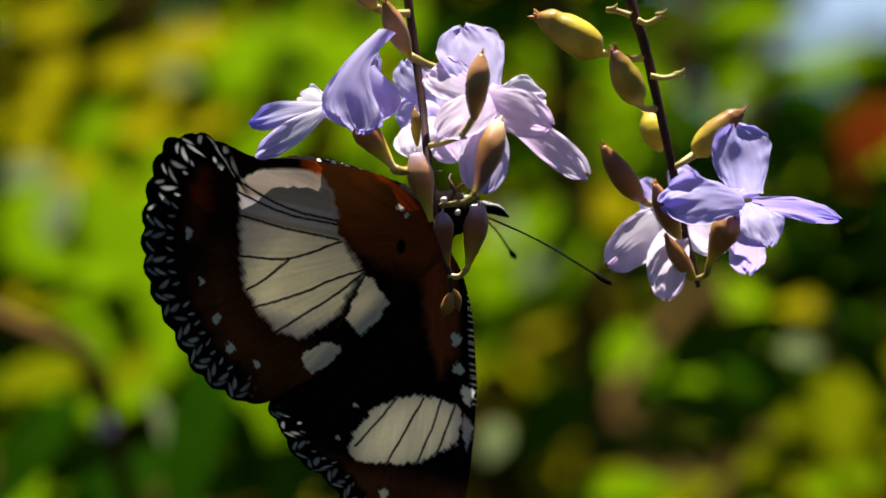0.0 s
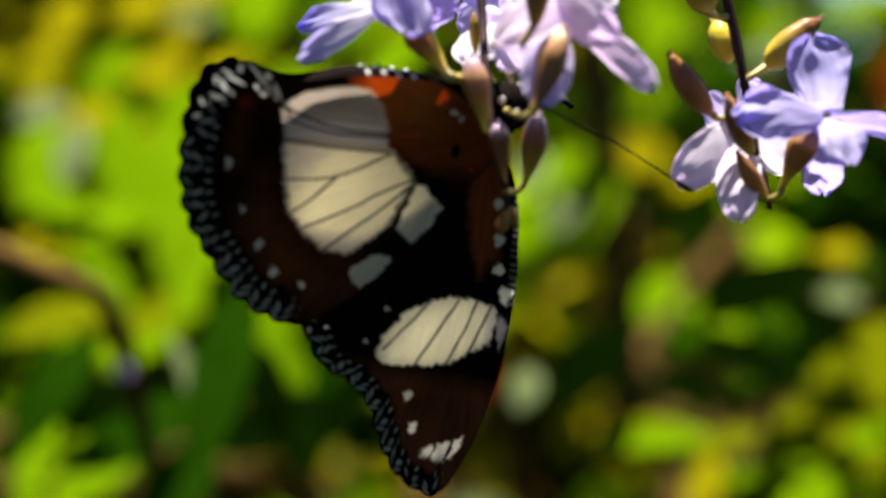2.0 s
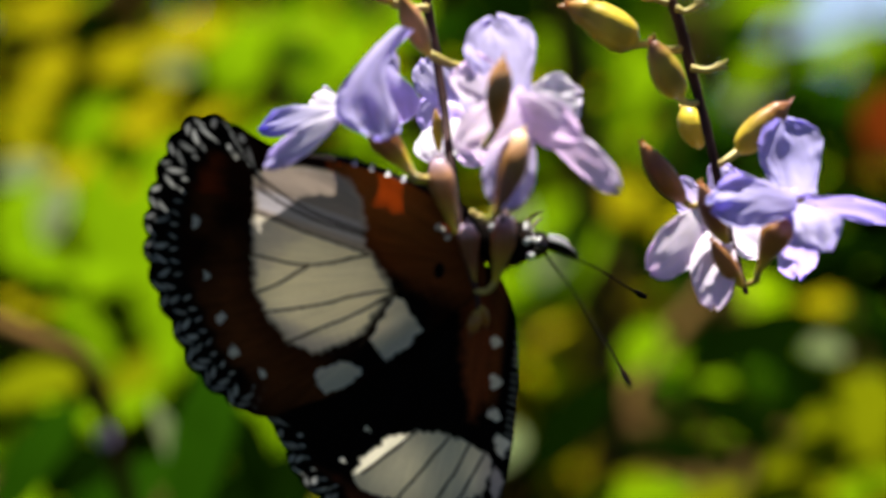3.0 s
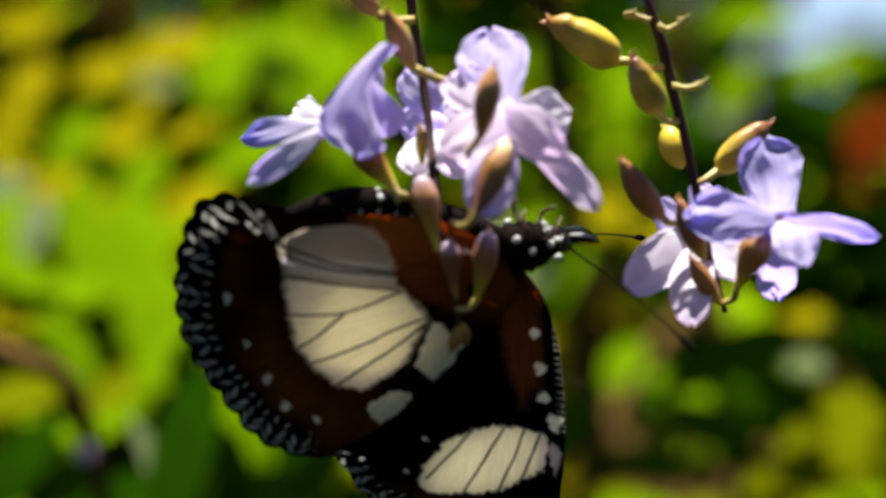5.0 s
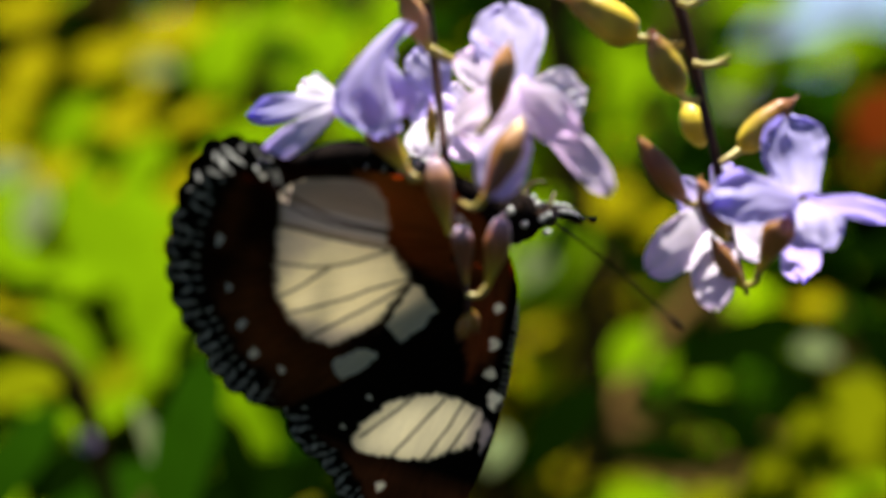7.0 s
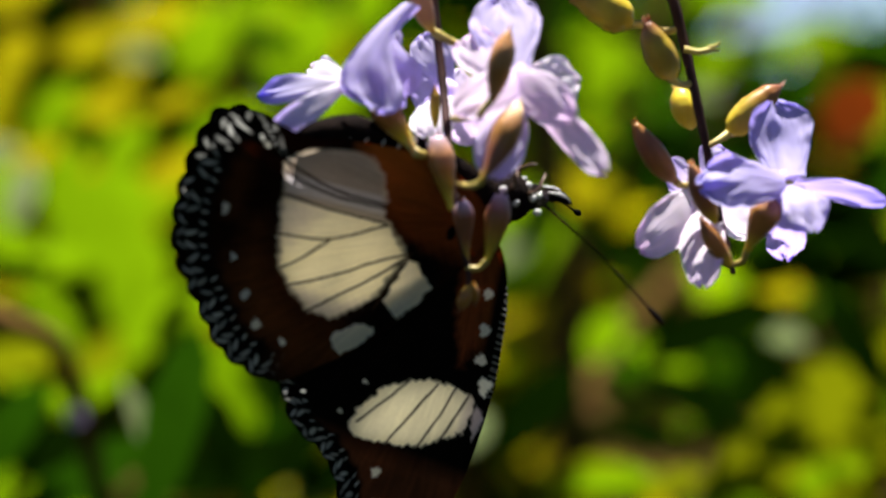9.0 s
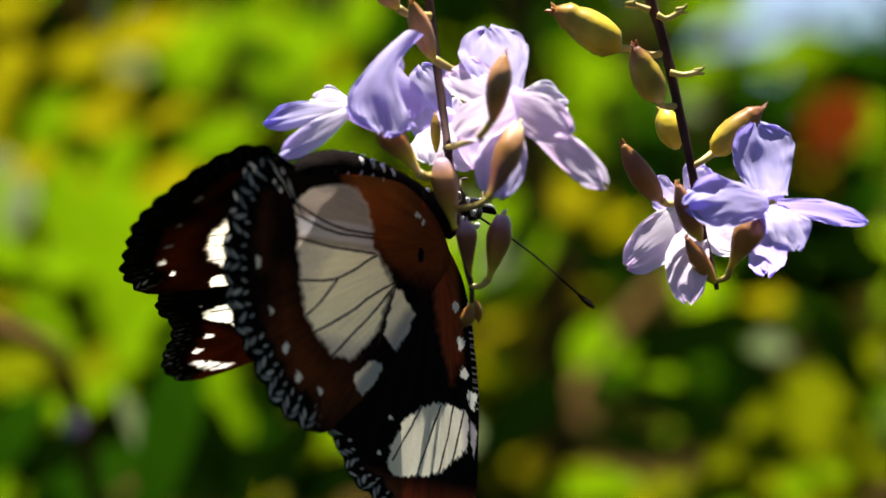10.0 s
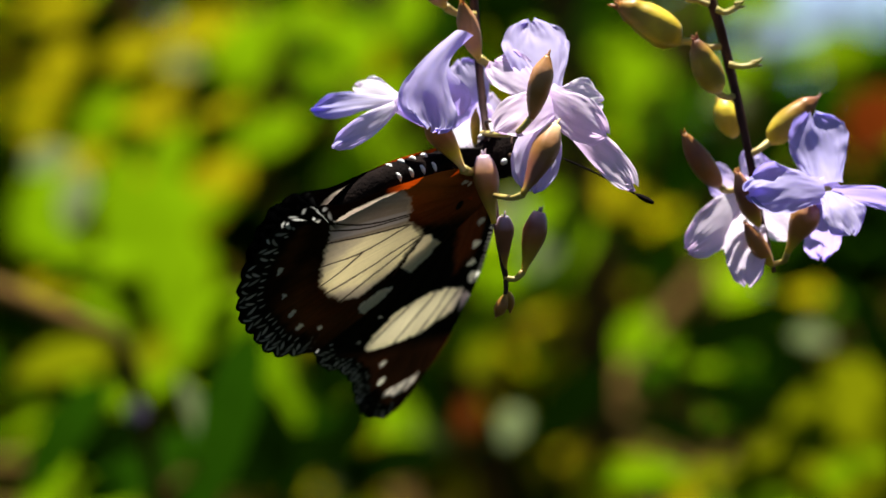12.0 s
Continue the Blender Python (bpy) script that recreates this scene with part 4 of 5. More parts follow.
    nodding.append(part("petal_fold", petal("petal_fold", at(896, 180, -14), at(776, 240, -18), 78 * GRID, 25, 0.08, 0.3, (PINK, PINK), 0.6, 2.2), s, "pink-lilac petal lobe"))
    nodding.append(part("petal_fold", petal("petal_fold", at(872, 176, -14), at(974, 250, -19), 76 * GRID, 10, 0.12, 0.4, (PINK, PINK), 0.6, 8.2), s, "pink-lilac petal lobe"))
    # the flower half hidden behind the stem
    flower("flower", (764, 205, 5), (752, 215, 4), (742, 225, 2),
           ((722, 112, 6, 74, 10, 0.1, LAV, LAV, 0), (800, 196, 8, 70, -10, 0.1, LAV, PINK, 0), (728, 284, 0, 84, 30, 0.15, PALE, PALE, 0),
            (800, 290, 6, 66, 10, 0.1, LAV, PINK, 0), (700, 200, 8, 66, 0, 0.1, LAV, LAV, 0)), s, at, "lilac flower half hidden by the stem", 7.0)
    return s, nodding, Matrix.Translation(at(860, 260, -15))


# ---- shrubbery in the distance ----
def leaf_verts(c, along, up, ln, wd, fold=0.25, curl=0.15):
    """A pointed oval leaf folded along its midrib: 4 x 2 quads."""
    a = along.normalized()
    s = a.cross(up).normalized()
    n = s.cross(a)
    v = []
    for u, w in ((0, 0.06), (0.22, 0.75), (0.5, 1.0), (0.78, 0.72), (1.0, 0.03)):
        mid = c + a * ln * (u - 0.5) - n * ln * curl * (u - 0.4) ** 2
        for k in (-1, 0, 1):
            v.append(mid + s * (k * w * wd * 0.5) + n * (abs(k) * w * wd * fold * 0.5))
    return v


LEAF_FACES = [(r * 3 + k, r * 3 + k + 1, r * 3 + k + 4, r * 3 + k + 3) for r in range(4) for k in range(2)]


def leaf_mesh(name, items, mat):
    verts, faces = [], []
    for it in items:
        o = len(verts)
        verts += leaf_verts(*it)
        faces += [tuple(o + i for i in f) for f in LEAF_FACES]
    return mesh_from(name, verts, faces, mat, True)


def random_leaf(rng, p, ln, up_bias=0.5):
    al = Vector((rng.uniform(-1, 1), rng.uniform(-1, 1), rng.uniform(-0.8, 0.35)))
    up = Vector((rng.uniform(-1, 1), rng.uniform(-1.3, 0.7), rng.uniform(-0.2, 1) + up_bias))
    k = rng.uniform(0.7, 1.2)
    return (p, al, up, ln * k, ln * k * rng.uniform(0.42, 0.6), rng.uniform(0.1, 0.4), rng.uniform(0.0, 0.35))


def build_shrub(name, centre, size, n, mats, label, seed, ln=0.036, stems=5, bare=(9, 9, 9)):
    """A shrub: stems from the ground, side twigs, and leaves in clumps round the twig ends. bare: no leaf from x to x above that height."""
    rng = random.Random(seed)
    c = Vector(centre)
    s = thing(name, (c.x, c.y, 0), label, "shrub")
    tips = []
    for k in range(stems):
        b = Vector((rng.uniform(-0.4, 0.4) * size[0], rng.uniform(-0.4, 0.4) * size[1], 0.0))
        top = Vector((rng.uniform(-0.5, 0.5) * size[0], rng.uniform(-0.5, 0.5) * size[1], c.z + size[2] * rng.uniform(0.1, 0.5)))
        mid = (b + top) / 2 + Vector((rng.uniform(-0.06, 0.06), rng.uniform(-0.06, 0.06), 0))
        st = part("limb", tube("limb", (b, mid, top), (0.011, 0.008, 0.003), M_BARK, 8, 8, wobble=0.2), s)
        for q in range(7):
            f = rng.uniform(0.45, 1.0)
            o = mid + (top - mid) * (f * 2 - 1) if f > 0.5 else b + (mid - b) * f * 2
            e = Vector((rng.uniform(-0.5, 0.5) * size[0], rng.uniform(-0.5, 0.5) * size[1], c.z + rng.uniform(-0.5, 0.5) * size[2]))
            part("twig", tube("twig", (o, (o + e) / 2 + Vector((0, 0, 0.02)), e), (0.004, 0.003, 0.0015), M_BARK, 6, 6), st)
            tips.append(e)
    groups = [[] for _ in mats]
    weights = [w for _, w, _ in mats]
    while sum(map(len, groups)) < n:
        e = rng.choice(tips)
        g = rng.choices(range(len(mats)), weights)[0]
        q = Vector((rng.gauss(0, size[0] * 0.14), rng.gauss(0, size[1] * 0.14), rng.gauss(0, size[2] * 0.14)))
        for _ in range(4):
            p = e + q + Vector((rng.gauss(0, 0.02), rng.gauss(0, 0.02), rng.gauss(0, 0.02)))
            leaf = random_leaf(rng, p, ln)
            if not (bare[0] < c.x + p.x < bare[1] and p.z > bare[2]):
                groups[g].append(leaf)
    for (mat, _, lab), items in zip(mats, groups):
        if items:
            tagged(part("crown", leaf_mesh("crown", items, mat), s, lab), kind="stuff")
    return s


def build_distance():
    bm = bmesh.new()
    bmesh.ops.create_grid(bm, x_segments=60, y_segments=60, size=60)
    for v in bm.verts:
        v.co.z = 0.05 * noise.noise(v.co * 0.3) - 0.03
    me = bpy.data.meshes.new("ground")
    bm.to_mesh(me)
    bm.free()
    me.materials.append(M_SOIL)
    tagged(new("ground", me), "leafy garden soil darkened with painted shade", "ground", kind="structure")
    m, nt, out = material("hazy_sky")
    glow = nt.nodes.new("ShaderNodeEmission")
    glow.inputs["Color"].default_value = (0.56, 0.75, 1.0, 1.0)
    glow.inputs["Strength"].default_value = 0.34
    link(nt, glow.outputs[0], out.inputs["Surface"])
    tagged(new("backdrop", mesh_from("backdrop", [(-14, 38, -0.5), (18, 38, -0.5), (18, 38, 9), (-14, 38, 9)], [(0, 1, 2, 3)], m)), "hazy pale blue sky behind the shrubs", "sky", kind="structure")
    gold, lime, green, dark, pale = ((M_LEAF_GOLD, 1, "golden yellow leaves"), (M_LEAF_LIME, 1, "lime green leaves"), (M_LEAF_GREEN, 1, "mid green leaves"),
                                     (M_LEAF_SHADE, 1, "green leaves darkened to stand for shade"), (M_LEAF_PALE, 1, "pale green leaves"))

    def mix(*w):
        return [(m, k, lab) for (m, _, lab), k in zip((gold, lime, green, dark, pale), w) if k]
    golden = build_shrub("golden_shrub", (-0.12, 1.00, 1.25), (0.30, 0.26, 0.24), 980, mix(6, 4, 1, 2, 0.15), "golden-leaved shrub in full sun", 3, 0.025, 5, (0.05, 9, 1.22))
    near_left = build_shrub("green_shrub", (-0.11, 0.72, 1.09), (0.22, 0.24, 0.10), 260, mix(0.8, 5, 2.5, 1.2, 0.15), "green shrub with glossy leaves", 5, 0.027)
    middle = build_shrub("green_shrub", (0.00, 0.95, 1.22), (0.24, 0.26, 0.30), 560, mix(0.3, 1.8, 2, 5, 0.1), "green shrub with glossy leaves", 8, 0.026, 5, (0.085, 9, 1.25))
    olive = build_shrub("olive_shrub", (0.13, 0.80, 1.10), (0.24, 0.26, 0.14), 460, mix(0.5, 1, 1, 6, 0.1), "yellow-green shrub with near-black leaves as shaded gaps", 11, 0.025)
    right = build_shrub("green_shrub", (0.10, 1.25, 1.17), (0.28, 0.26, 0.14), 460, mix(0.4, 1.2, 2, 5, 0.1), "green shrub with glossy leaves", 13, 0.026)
    build_shrub("green_shrub", (0.24, 1.95, 1.180), (0.42, 0.30, 0.20), 760, mix(0.2, 1.0, 2, 5, 0.1), "green shrub before the hedge, darkened by shade-coloured leaves", 17, 0.042, 5, (0.185, 0.26, 1.31))
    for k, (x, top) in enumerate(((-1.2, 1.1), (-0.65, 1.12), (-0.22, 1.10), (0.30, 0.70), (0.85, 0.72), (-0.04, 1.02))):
        build_shrub("hedge_bush", (x, 2.7 + 0.15 * (k % 2), top), (0.7, 0.7, 1.0), 2300, mix(0.1, 0.4, 1.6, 5, 0), "dense green hedge bush with shade in its leaf colour", 20 + k, 0.075, 6, (0.235, 0.33, 1.345))
    # single leaves that stand out; D ones are near black, painted shade for gaps
    kinds = {"G": M_LEAF_GOLD, "L": M_LEAF_LIME, "O": M_LEAF_OLIVE, "N": M_LEAF_GREEN, "D": M_LEAF_SHADE, "P": M_LEAF_PALE, "R": M_LEAF_RED}

    def leaf_at(shrub, kind, place, ln, ratio, turn):
        a = Vector((math.cos(radians(turn)), 0.15 + 0.85 * math.sin(radians(turn)), math.sin(radians(turn))))
        ln, ratio = ln * a.length, ratio / a.length
        me = leaf_mesh("leaf", [(Vector(place) - shrub.location, a, Vector((0.12, -0.6, 0.8)), ln, ln * ratio, 0.15, 0.2)], kinds[kind])
        part("leaf", me, shrub)

    leaf_at(golden, "G", (-0.0977, 0.6967, 1.2461), 0.016, 0.6, 70)
    leaf_at(golden, "G", (-0.0795, 0.6966, 1.2489), 0.017, 0.7, 30)
    leaf_at(golden, "L", (-0.0878, 0.6966, 1.2329), 0.020, 0.5, 60)
    leaf_at(golden, "D", (-0.1006, 0.6467, 1.2509), 0.016, 0.5, 20)
    leaf_at(golden, "D", (-0.0859, 0.6466, 1.2550), 0.014, 0.5, 80)
    leaf_at(golden, "G", (-0.1040, 0.7067, 1.2366), 0.014, 0.6, 20)
    leaf_at(golden, "G", (-0.0637, 0.6865, 1.2542), 0.022, 0.6, 30)
    # small round pale leaf that stands in for a blurred highlight
    leaf_at(golden, "P", (-0.0682, 0.7065, 1.2468), 0.010, 0.95, 0)
    leaf_at(golden, "G", (-0.0766, 0.7066, 1.2332), 0.014, 0.9, 0)
    leaf_at(golden, "G", (-0.0585, 0.6665, 1.2145), 0.024, 0.6, 60)
    leaf_at(golden, "L", (-0.0470, 0.6864, 1.2286), 0.024, 0.6, 30)
    leaf_at(golden, "G", (-0.0970, 0.6867, 1.2595), 0.020, 0.6, 20)
    leaf_at(golden, "L", (-0.0530, 0.6964, 1.2477), 0.022, 0.7, 70)
    leaf_at(golden, "G", (-0.0898, 0.6466, 1.2202), 0.018, 0.5, 40)
    leaf_at(golden, "L", (-0.0684, 0.6465, 1.2223), 0.020, 0.5, 65)
    leaf_at(golden, "G", (-0.0586, 0.6665, 1.2342), 0.016, 0.5, 20)
    leaf_at(golden, "G", (-0.0789, 0.6666, 1.2144), 0.014, 0.5, 70)
    leaf_at(golden, "G", (-0.1008, 0.6667, 1.2266), 0.014, 0.6, -30)
    leaf_at(golden, "L", (-0.0616, 0.6465, 1.2096), 0.018, 0.5, 30)
    leaf_at(golden, "G", (-0.0706, 0.6865, 1.2389), 0.012, 0.6, 60)
    leaf_at(near_left, "L", (-0.0759, 0.4866, 1.1967), 0.020, 0.5, 25)
    leaf_at(near_left, "L", (-0.0726, 0.5065, 1.2144), 0.016, 0.5, 70)
    leaf_at(near_left, "G", (-0.0840, 0.4866, 1.1920), 0.014, 0.5, -20)
    leaf_at(near_left, "L", (-0.0880, 0.5066, 1.2131), 0.014, 0.5, 40)
    leaf_at(near_left, "P", (-0.0837, 0.4666, 1.2184), 0.011, 0.8, 30)
    leaf_at(near_left, "P", (-0.0802, 0.4966, 1.2113), 0.014, 0.5, 80)
    leaf_at(near_left, "L", (-0.0672, 0.5465, 1.2063), 0.027, 0.80, 62)
    leaf_at(near_left, "L", (-0.0877, 0.5666, 1.2001), 0.024, 0.5, -30)
    leaf_at(near_left, "L", (-0.0508, 0.4964, 1.1856), 0.024, 0.6, 40)
    leaf_at(near_left, "L", (-0.0951, 0.5967, 1.2091), 0.020, 0.6, 70)
    leaf_at(near_left, "L", (-0.0814, 0.5666, 1.1864), 0.024, 0.5, -40)
    leaf_at(near_left, "L", (-0.0630, 0.5965, 1.1938), 0.026, 0.6, 80)
    leaf_at(near_left, "L", (-0.0407, 0.4464, 1.1764), 0.026, 0.4, -60)
    leaf_at(near_left, "O", (-0.0636, 0.4965, 1.1786), 0.018, 0.5, 40)
    leaf_at(near_left, "O", (-0.0771, 0.4266, 1.1789), 0.022, 0.5, 20)
    leaf_at(near_left, "N", (-0.0407, 0.3064, 1.1735), 0.034, 0.30, 78)
    leaf_at(near_left, "N", (-0.0711, 0.3466, 1.1686), 0.026, 0.36, 60)
    leaf_at(near_left, "P", (-0.0468, 0.3264, 1.1704), 0.018, 0.22, -65)
    leaf_at(near_left, "L", (-0.0607, 0.4265, 1.1740), 0.018, 0.35, 35)
    leaf_at(near_left, "N", (-0.0530, 0.3665, 1.1644), 0.020, 0.4, 20)
    leaf_at(near_left, "L", (-0.0345, 0.4464, 1.1736), 0.018, 0.35, -70)
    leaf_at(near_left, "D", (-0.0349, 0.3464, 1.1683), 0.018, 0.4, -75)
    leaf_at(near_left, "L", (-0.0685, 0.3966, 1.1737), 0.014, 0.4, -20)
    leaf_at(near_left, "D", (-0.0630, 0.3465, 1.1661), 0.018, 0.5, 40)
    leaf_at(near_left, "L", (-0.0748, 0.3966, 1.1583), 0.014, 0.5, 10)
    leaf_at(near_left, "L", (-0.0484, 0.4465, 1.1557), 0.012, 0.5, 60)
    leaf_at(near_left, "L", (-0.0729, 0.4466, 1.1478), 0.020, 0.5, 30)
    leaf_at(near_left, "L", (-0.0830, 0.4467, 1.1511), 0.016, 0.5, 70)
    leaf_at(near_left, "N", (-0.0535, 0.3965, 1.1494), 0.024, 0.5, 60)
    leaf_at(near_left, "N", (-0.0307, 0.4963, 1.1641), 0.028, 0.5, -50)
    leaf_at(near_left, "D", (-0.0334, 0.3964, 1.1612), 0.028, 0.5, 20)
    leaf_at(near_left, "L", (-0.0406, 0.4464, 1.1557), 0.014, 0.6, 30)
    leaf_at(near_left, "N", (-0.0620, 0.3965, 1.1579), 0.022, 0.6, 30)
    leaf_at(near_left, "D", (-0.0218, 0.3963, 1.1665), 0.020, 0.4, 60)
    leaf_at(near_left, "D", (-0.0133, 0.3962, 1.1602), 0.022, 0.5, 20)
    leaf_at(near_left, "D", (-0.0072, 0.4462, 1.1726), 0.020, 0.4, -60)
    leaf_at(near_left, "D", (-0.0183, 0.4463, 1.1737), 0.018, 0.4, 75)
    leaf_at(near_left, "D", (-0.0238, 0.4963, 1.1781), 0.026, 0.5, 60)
    leaf_at(near_left, "D", (-0.0775, 0.4580, 1.1950), 0.014, 0.5, 20)
    leaf_at(near_left, "D", (-0.0480, 0.4580, 1.1857), 0.014, 0.45, 65)
    leaf_at(golden, "D", (-0.0507, 0.4580, 1.2310), 0.013, 0.5, 40)
    leaf_at(golden, "N", (-0.0300, 0.4580, 1.2398), 0.014, 0.5, -20)
    leaf_at(middle, "L", (0.0234, 0.6460, 1.2046), 0.028, 0.7, 75)
    leaf_at(middle, "L", (0.0136, 0.6460, 1.1960), 0.020, 0.6, 30)
    leaf_at(middle, "P", (0.0126, 0.6400, 1.2093), 0.012, 0.6, 70)
    leaf_at(middle, "L", (0.0294, 0.6660, 1.1992), 0.018, 0.4, 60)
    leaf_at(middle, "P", (0.0205, 0.6360, 1.2009), 0.013, 0.6, 60)
    leaf_at(middle, "L", (0.0188, 0.6460, 1.1925), 0.020, 0.6, 30)
    leaf_at(middle, "P", (0.0096, 0.4461, 1.1660), 0.009, 0.7, 70)
    leaf_at(middle, "O", (0.0047, 0.5461, 1.1772), 0.010, 0.6, 60)
    leaf_at(middle, "R", (0.0017, 0.5462, 1.1643), 0.008, 0.6, 80)
    leaf_at(middle, "L", (-0.0283, 0.6463, 1.2472), 0.026, 0.7, 60)
    leaf_at(middle, "L", (-0.0383, 0.6663, 1.2561), 0.020, 0.5, 30)
    leaf_at(middle, "L", (-0.0255, 0.6463, 1.2205), 0.022, 0.5, 60)
    leaf_at(middle, "L", (-0.0124, 0.6662, 1.2576), 0.020, 0.5, 70)
    leaf_at(middle, "N", (-0.0214, 0.6262, 1.2570), 0.014, 0.5, 10)
    leaf_at(middle, "N", (-0.0344, 0.6263, 1.2359), 0.016, 0.5, -40)
    leaf_at(middle, "L", (-0.0178, 0.6662, 1.2358), 0.022, 0.6, 50)
    leaf_at(middle, "L", (0.0418, 0.6659, 1.2415), 0.020, 0.45, 75)
    leaf_at(middle, "L", (0.0258, 0.7959, 1.2593), 0.026, 0.5, 70)
    leaf_at(middle, "N", (-0.0090, 0.8461, 1.2613), 0.030, 0.6, 20)
    leaf_at(middle, "D", (0.0105, 0.5460, 1.2533), 0.022, 0.5, -20)
    leaf_at(olive, "G", (0.0763, 0.5657, 1.1918), 0.011, 0.95, 0)
    leaf_at(olive, "G", (0.0949, 0.5956, 1.1926), 0.010, 0.9, 30)
    # pale disc: a glint put in as a leaf
    leaf_at(olive, "P", (0.0719, 0.4857, 1.1828), 0.009, 0.9, 0)
    leaf_at(olive, "L", (0.0477, 0.4959, 1.1785), 0.015, 0.6, -20)
    leaf_at(olive, "O", (0.0793, 0.4657, 1.1736), 0.024, 0.6, 20)
    leaf_at(olive, "O", (0.0910, 0.4956, 1.1810), 0.018, 0.6, 60)
    leaf_at(olive, "O", (0.0665, 0.4958, 1.1616), 0.018, 0.4, 30)
    leaf_at(olive, "D", (0.0624, 0.5058, 1.1689), 0.012, 0.5, -10)
    leaf_at(olive, "L", (0.0275, 0.4460, 1.1560), 0.013, 0.45, 25)
    leaf_at(olive, "O", (0.0372, 0.4660, 1.1574), 0.016, 0.4, -15)
    leaf_at(olive, "O", (0.0476, 0.4459, 1.1561), 0.015, 0.45, 20)
    leaf_at(olive, "D", (0.0560, 0.4958, 1.1633), 0.012, 0.45, 10)
    leaf_at(olive, "D", (0.0444, 0.5259, 1.1603), 0.010, 0.5, -30)
    leaf_at(olive, "L", (0.0766, 0.4457, 1.1573), 0.018, 0.4, 25)
    leaf_at(olive, "O", (0.0884, 0.4657, 1.1611), 0.018, 0.45, -20)
    leaf_at(olive, "D", (0.0688, 0.4158, 1.1630), 0.014, 0.4, 10)
    leaf_at(olive, "O", (0.0833, 0.4857, 1.1637), 0.034, 0.5, 62)
    leaf_at(olive, "O", (0.0754, 0.5057, 1.1689), 0.022, 0.45, 30)
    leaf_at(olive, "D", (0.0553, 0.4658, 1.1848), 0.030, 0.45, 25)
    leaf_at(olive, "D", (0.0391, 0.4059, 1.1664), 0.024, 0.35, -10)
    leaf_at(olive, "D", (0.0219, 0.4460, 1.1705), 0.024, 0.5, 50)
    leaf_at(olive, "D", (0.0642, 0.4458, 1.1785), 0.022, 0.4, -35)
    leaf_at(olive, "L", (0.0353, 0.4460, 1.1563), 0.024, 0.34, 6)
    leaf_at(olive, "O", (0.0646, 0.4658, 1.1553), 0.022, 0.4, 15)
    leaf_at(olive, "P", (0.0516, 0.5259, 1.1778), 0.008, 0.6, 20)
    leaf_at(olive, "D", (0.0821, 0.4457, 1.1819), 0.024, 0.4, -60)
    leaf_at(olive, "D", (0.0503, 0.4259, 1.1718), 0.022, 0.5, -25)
    leaf_at(olive, "L", (0.0584, 0.4958, 1.1475), 0.022, 0.4, 15)
    leaf_at(olive, "L", (0.0748, 0.4958, 1.1434), 0.024, 0.4, -15)
    leaf_at(olive, "G", (0.0865, 0.4957, 1.1488), 0.018, 0.5, 40)
    leaf_at(olive, "L", (0.0622, 0.4458, 1.1422), 0.022, 0.5, 60)
    leaf_at(olive, "L", (0.0924, 0.4957, 1.1412), 0.020, 0.5, 20)
    leaf_at(olive, "G", (0.0455, 0.4959, 1.1445), 0.016, 0.5, 70)
    leaf_at(olive, "L", (0.0760, 0.5457, 1.1677), 0.014, 0.5, 50)
    leaf_at(olive, "L", (0.0907, 0.5456, 1.1641), 0.013, 0.5, -30)
    leaf_at(olive, "L", (0.0379, 0.5459, 1.1823), 0.014, 0.6, 60)
    leaf_at(right, "D", (0.0905, 0.5456, 1.2070), 0.022, 0.5, 20)
    leaf_at(right, "D", (0.0804, 0.5257, 1.1948), 0.020, 0.5, -30)
    # another glint painted as a small pale leaf
    leaf_at(right, "P", (0.0938, 0.6156, 1.2224), 0.007, 0.8, 20)
    leaf_at(right, "R", (0.0964, 0.6156, 1.2316), 0.020, 0.8, 60)
    leaf_at(right, "R", (0.0887, 0.6156, 1.2159), 0.016, 0.6, 20)
    leaf_at(right, "L", (0.0720, 0.6657, 1.2593), 0.024, 0.45, 5)
    leaf_at(right, "L", (0.0816, 0.6656, 1.2471), 0.022, 0.45, 10)
    leaf_at(right, "D", (0.0950, 0.5456, 1.2385), 0.022, 0.6, -20)
    leaf_at(right, "N", (0.1103, 0.6955, 1.2135), 0.022, 0.6, 60)
    leaf_at(right, "P", (0.0698, 0.7457, 1.2385), 0.010, 0.7, 0)
    leaf_at(right, "L", (0.1162, 0.7454, 1.2358), 0.018, 0.6, 70)
    leaf_at(right, "L", (0.1051, 0.8455, 1.2564), 0.024, 0.5, 15)
    leaf_at(right, "N", (0.1088, 0.7955, 1.2431), 0.030, 0.6, 30)
    leaf_at(right, "D", (0.0865, 0.6956, 1.2315), 0.028, 0.6, -20)
    leaf_at(right, "L", (0.0785, 0.8456, 1.2508), 0.020, 0.5, 50)
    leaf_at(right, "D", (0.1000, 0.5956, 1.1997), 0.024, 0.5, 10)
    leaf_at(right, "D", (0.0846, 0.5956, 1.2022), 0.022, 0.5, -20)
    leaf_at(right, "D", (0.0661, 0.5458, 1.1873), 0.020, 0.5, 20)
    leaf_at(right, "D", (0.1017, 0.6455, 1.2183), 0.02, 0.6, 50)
    # near-black leaves that paint the shade behind the right spray
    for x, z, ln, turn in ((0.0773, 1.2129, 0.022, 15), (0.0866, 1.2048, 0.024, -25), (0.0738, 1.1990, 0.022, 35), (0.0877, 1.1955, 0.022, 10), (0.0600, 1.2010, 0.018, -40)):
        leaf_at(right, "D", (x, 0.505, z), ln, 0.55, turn)
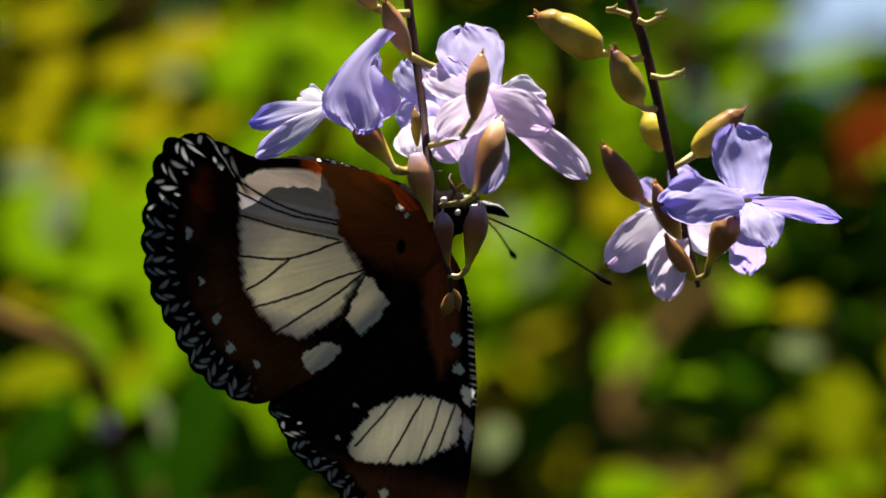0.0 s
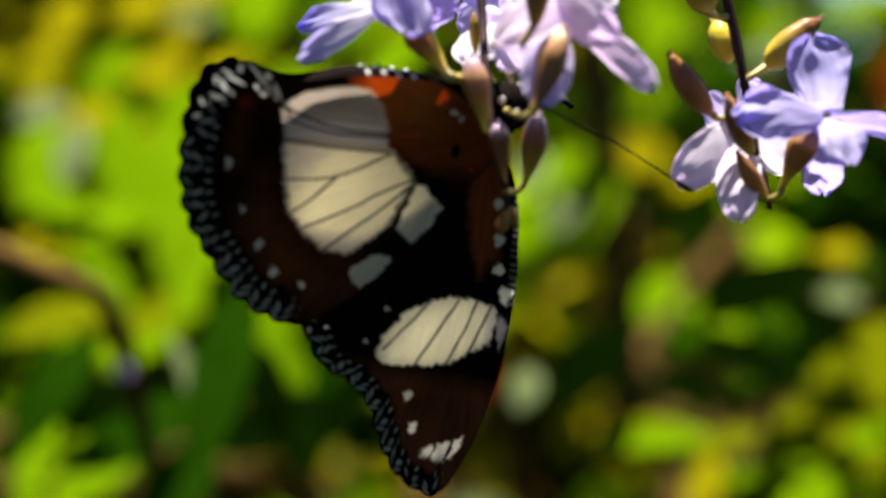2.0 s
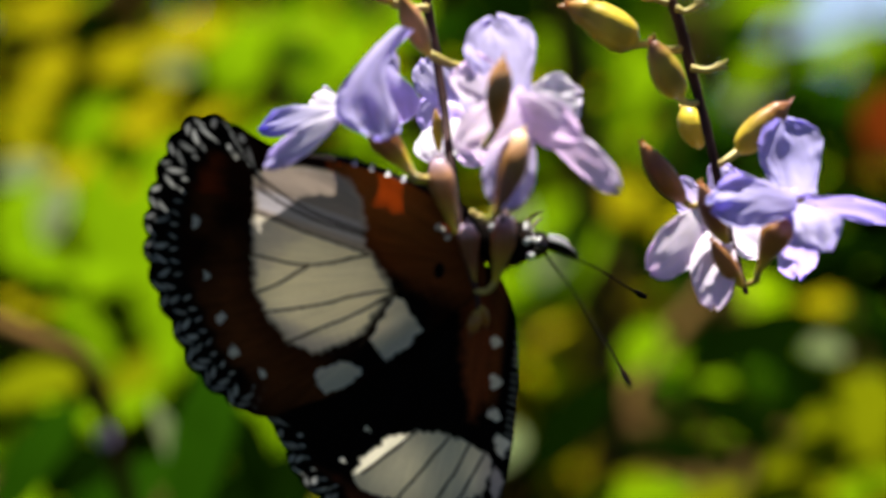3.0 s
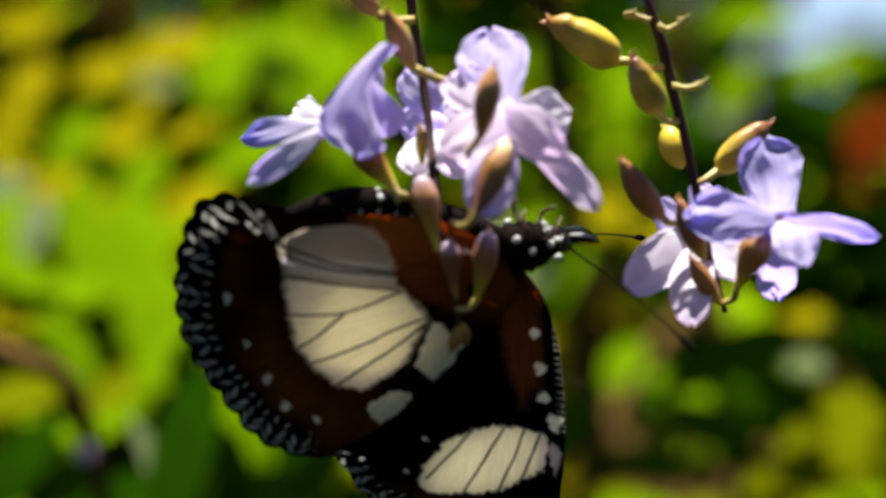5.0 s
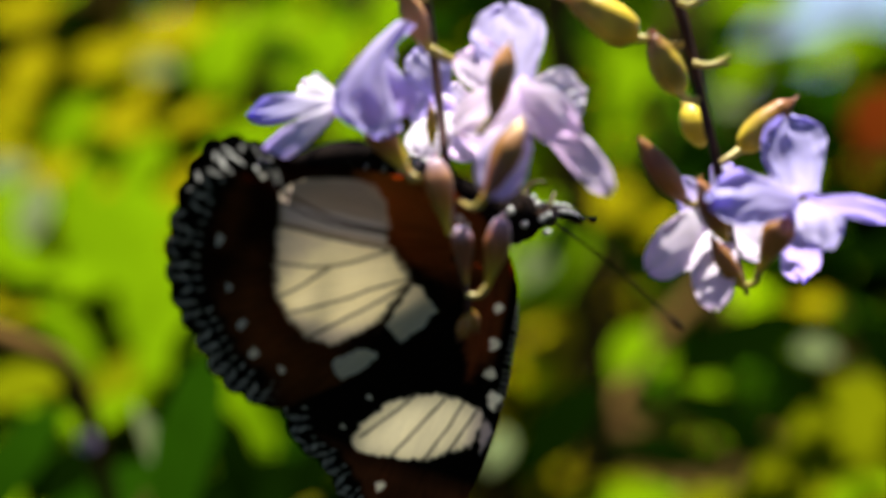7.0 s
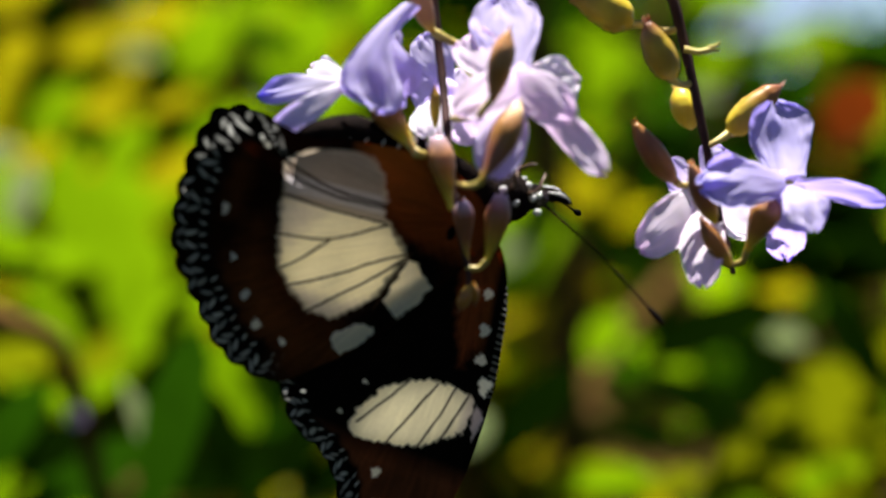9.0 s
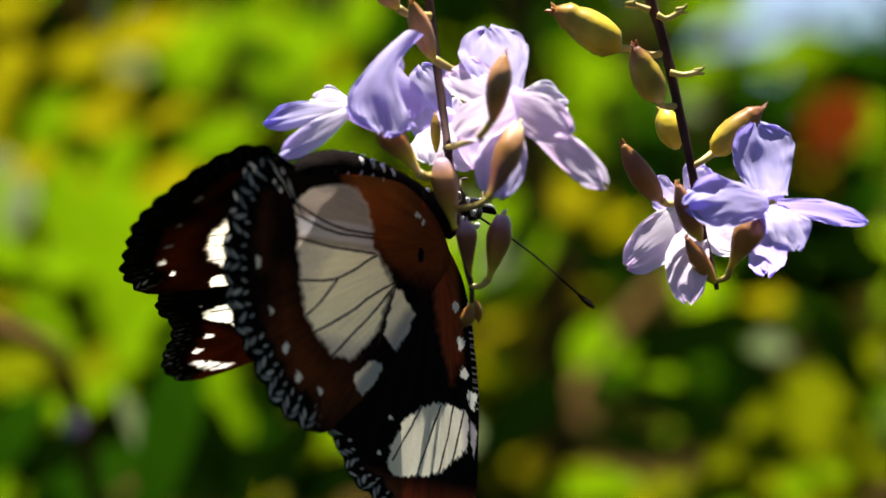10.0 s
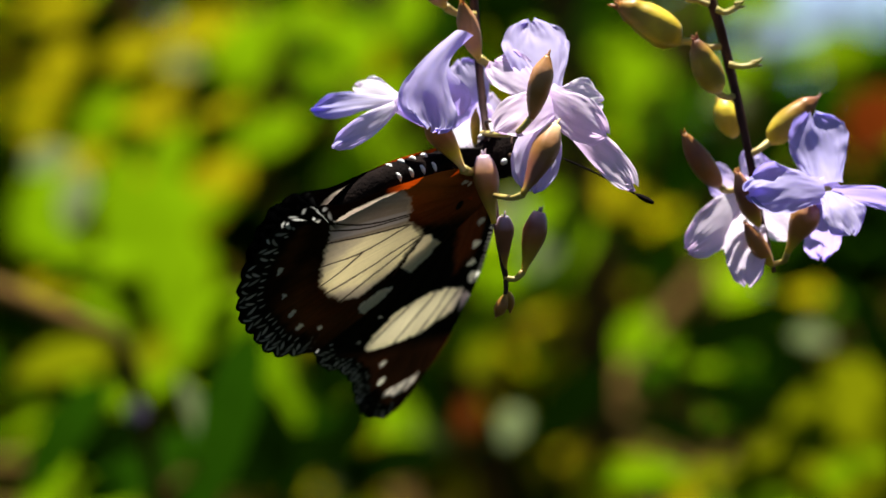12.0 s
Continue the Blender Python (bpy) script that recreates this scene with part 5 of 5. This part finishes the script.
    # limbs seen between the leaves
    for shrub, pts, r in ((near_left, ((-0.0948, 0.3539, 1.1968), (-0.0709, 0.3340, 1.1881), (-0.0606, 0.3341, 1.1817), (-0.0555, 0.3542, 1.1567)), 0.0019),
                          (middle, ((0.0214, 0.6543, 1.2898), (0.0269, 0.6545, 1.2362), (0.0316, 0.6547, 1.1961), (0.0365, 0.6549, 1.1425)), 0.0042),
                          (right, ((0.0650, 0.7549, 1.1958), (0.0460, 0.7049, 1.1764), (0.0351, 0.6548, 1.1613)), 0.002)):
        part("branch", tube("branch", [np.array(p) - np.array(shrub.location) for p in pts], (r * 1.1, r, r * 0.9), M_BARK, 8, 10, wobble=0.15), shrub, "bare brown branch")
    f = thing("distant_flower", (-0.0586, 0.3342, 1.1719), "small lilac flower deep in the shrub", "flower")
    for k in range(5):
        a = k * 1.257
        part("petal", petal("petal", np.zeros(3), np.array((math.cos(a) * 0.0019, -0.001, math.sin(a) * 0.0019)), 0.0018, 10, 0.1, 0.2, ((0.5, 0.44, 0.55), (0.5, 0.44, 0.55)), 0.4, k), f)


build_distance()
RIGHT = build_right_spray()
LEFT, NODDING, NOD_PIVOT = build_left_spray()
BUTTERFLY, WINGS, ANTENNA, ABDOMEN = build_butterfly()


def motions():
    walk(RIGHT, RIGHT_ROWS)
    walk(LEFT, LEFT_ROWS)
    for piece in NODDING:
        walk(piece, [(t, NOD_PIVOT @ m @ NOD_PIVOT.inverted()) for t, m in NOD_ROWS])
    walk(BUTTERFLY, BODY_ROWS)
    for side, key in ((-1, "near"), (1, "far")):
        hinge = Matrix.Translation((0, side * 0.0012, 0.0030))
        hind_rows, fore_rows = [], []
        for t, h, f, slide, down in FLAP:
            h, hind_slide, f, slide = FAR_OPEN[t] if side > 0 and t in FAR_OPEN else (h, 0, f, slide)
            if side > 0 and h < 12:      # closed: the farther pair lies on the nearer one
                h, f = -0.6 * h, -0.6 * f
            drop = Matrix.Translation((0, 0, -0.003 if side > 0 and t in FAR_OPEN else 0))
            hind_rows.append((t, drop @ hinge @ pose(0, 0, 0, side * h) @ pose(0, 0, 0, 0, hind_slide) @ hinge.inverted()))
            fore_rows.append((t, Matrix.Translation((0, 0, -down * 1e-3)) @ drop @ hinge @ pose(0, 0, 0, side * f) @ pose(0, 0, 0, 0, slide) @ hinge.inverted()))
        walk(WINGS[key][0], hind_rows)
        walk(WINGS[key][1], fore_rows)
    walk(ABDOMEN, [(t, pose(0, 0, 0, 0, a)) for t, a in ((0, 0), (3, 0), (5, 6), (10, 6), (10.5, 3), (11, 0), (12, -1))])
    socket = Matrix.Translation(ANTENNA_BASE)
    walk(ANTENNA, [(t, socket @ ANTENNA_REST.rotation_difference(Vector(way)).to_matrix().to_4x4() @ socket.inverted()) for t, way in ANTENNA_ROWS])


motions()
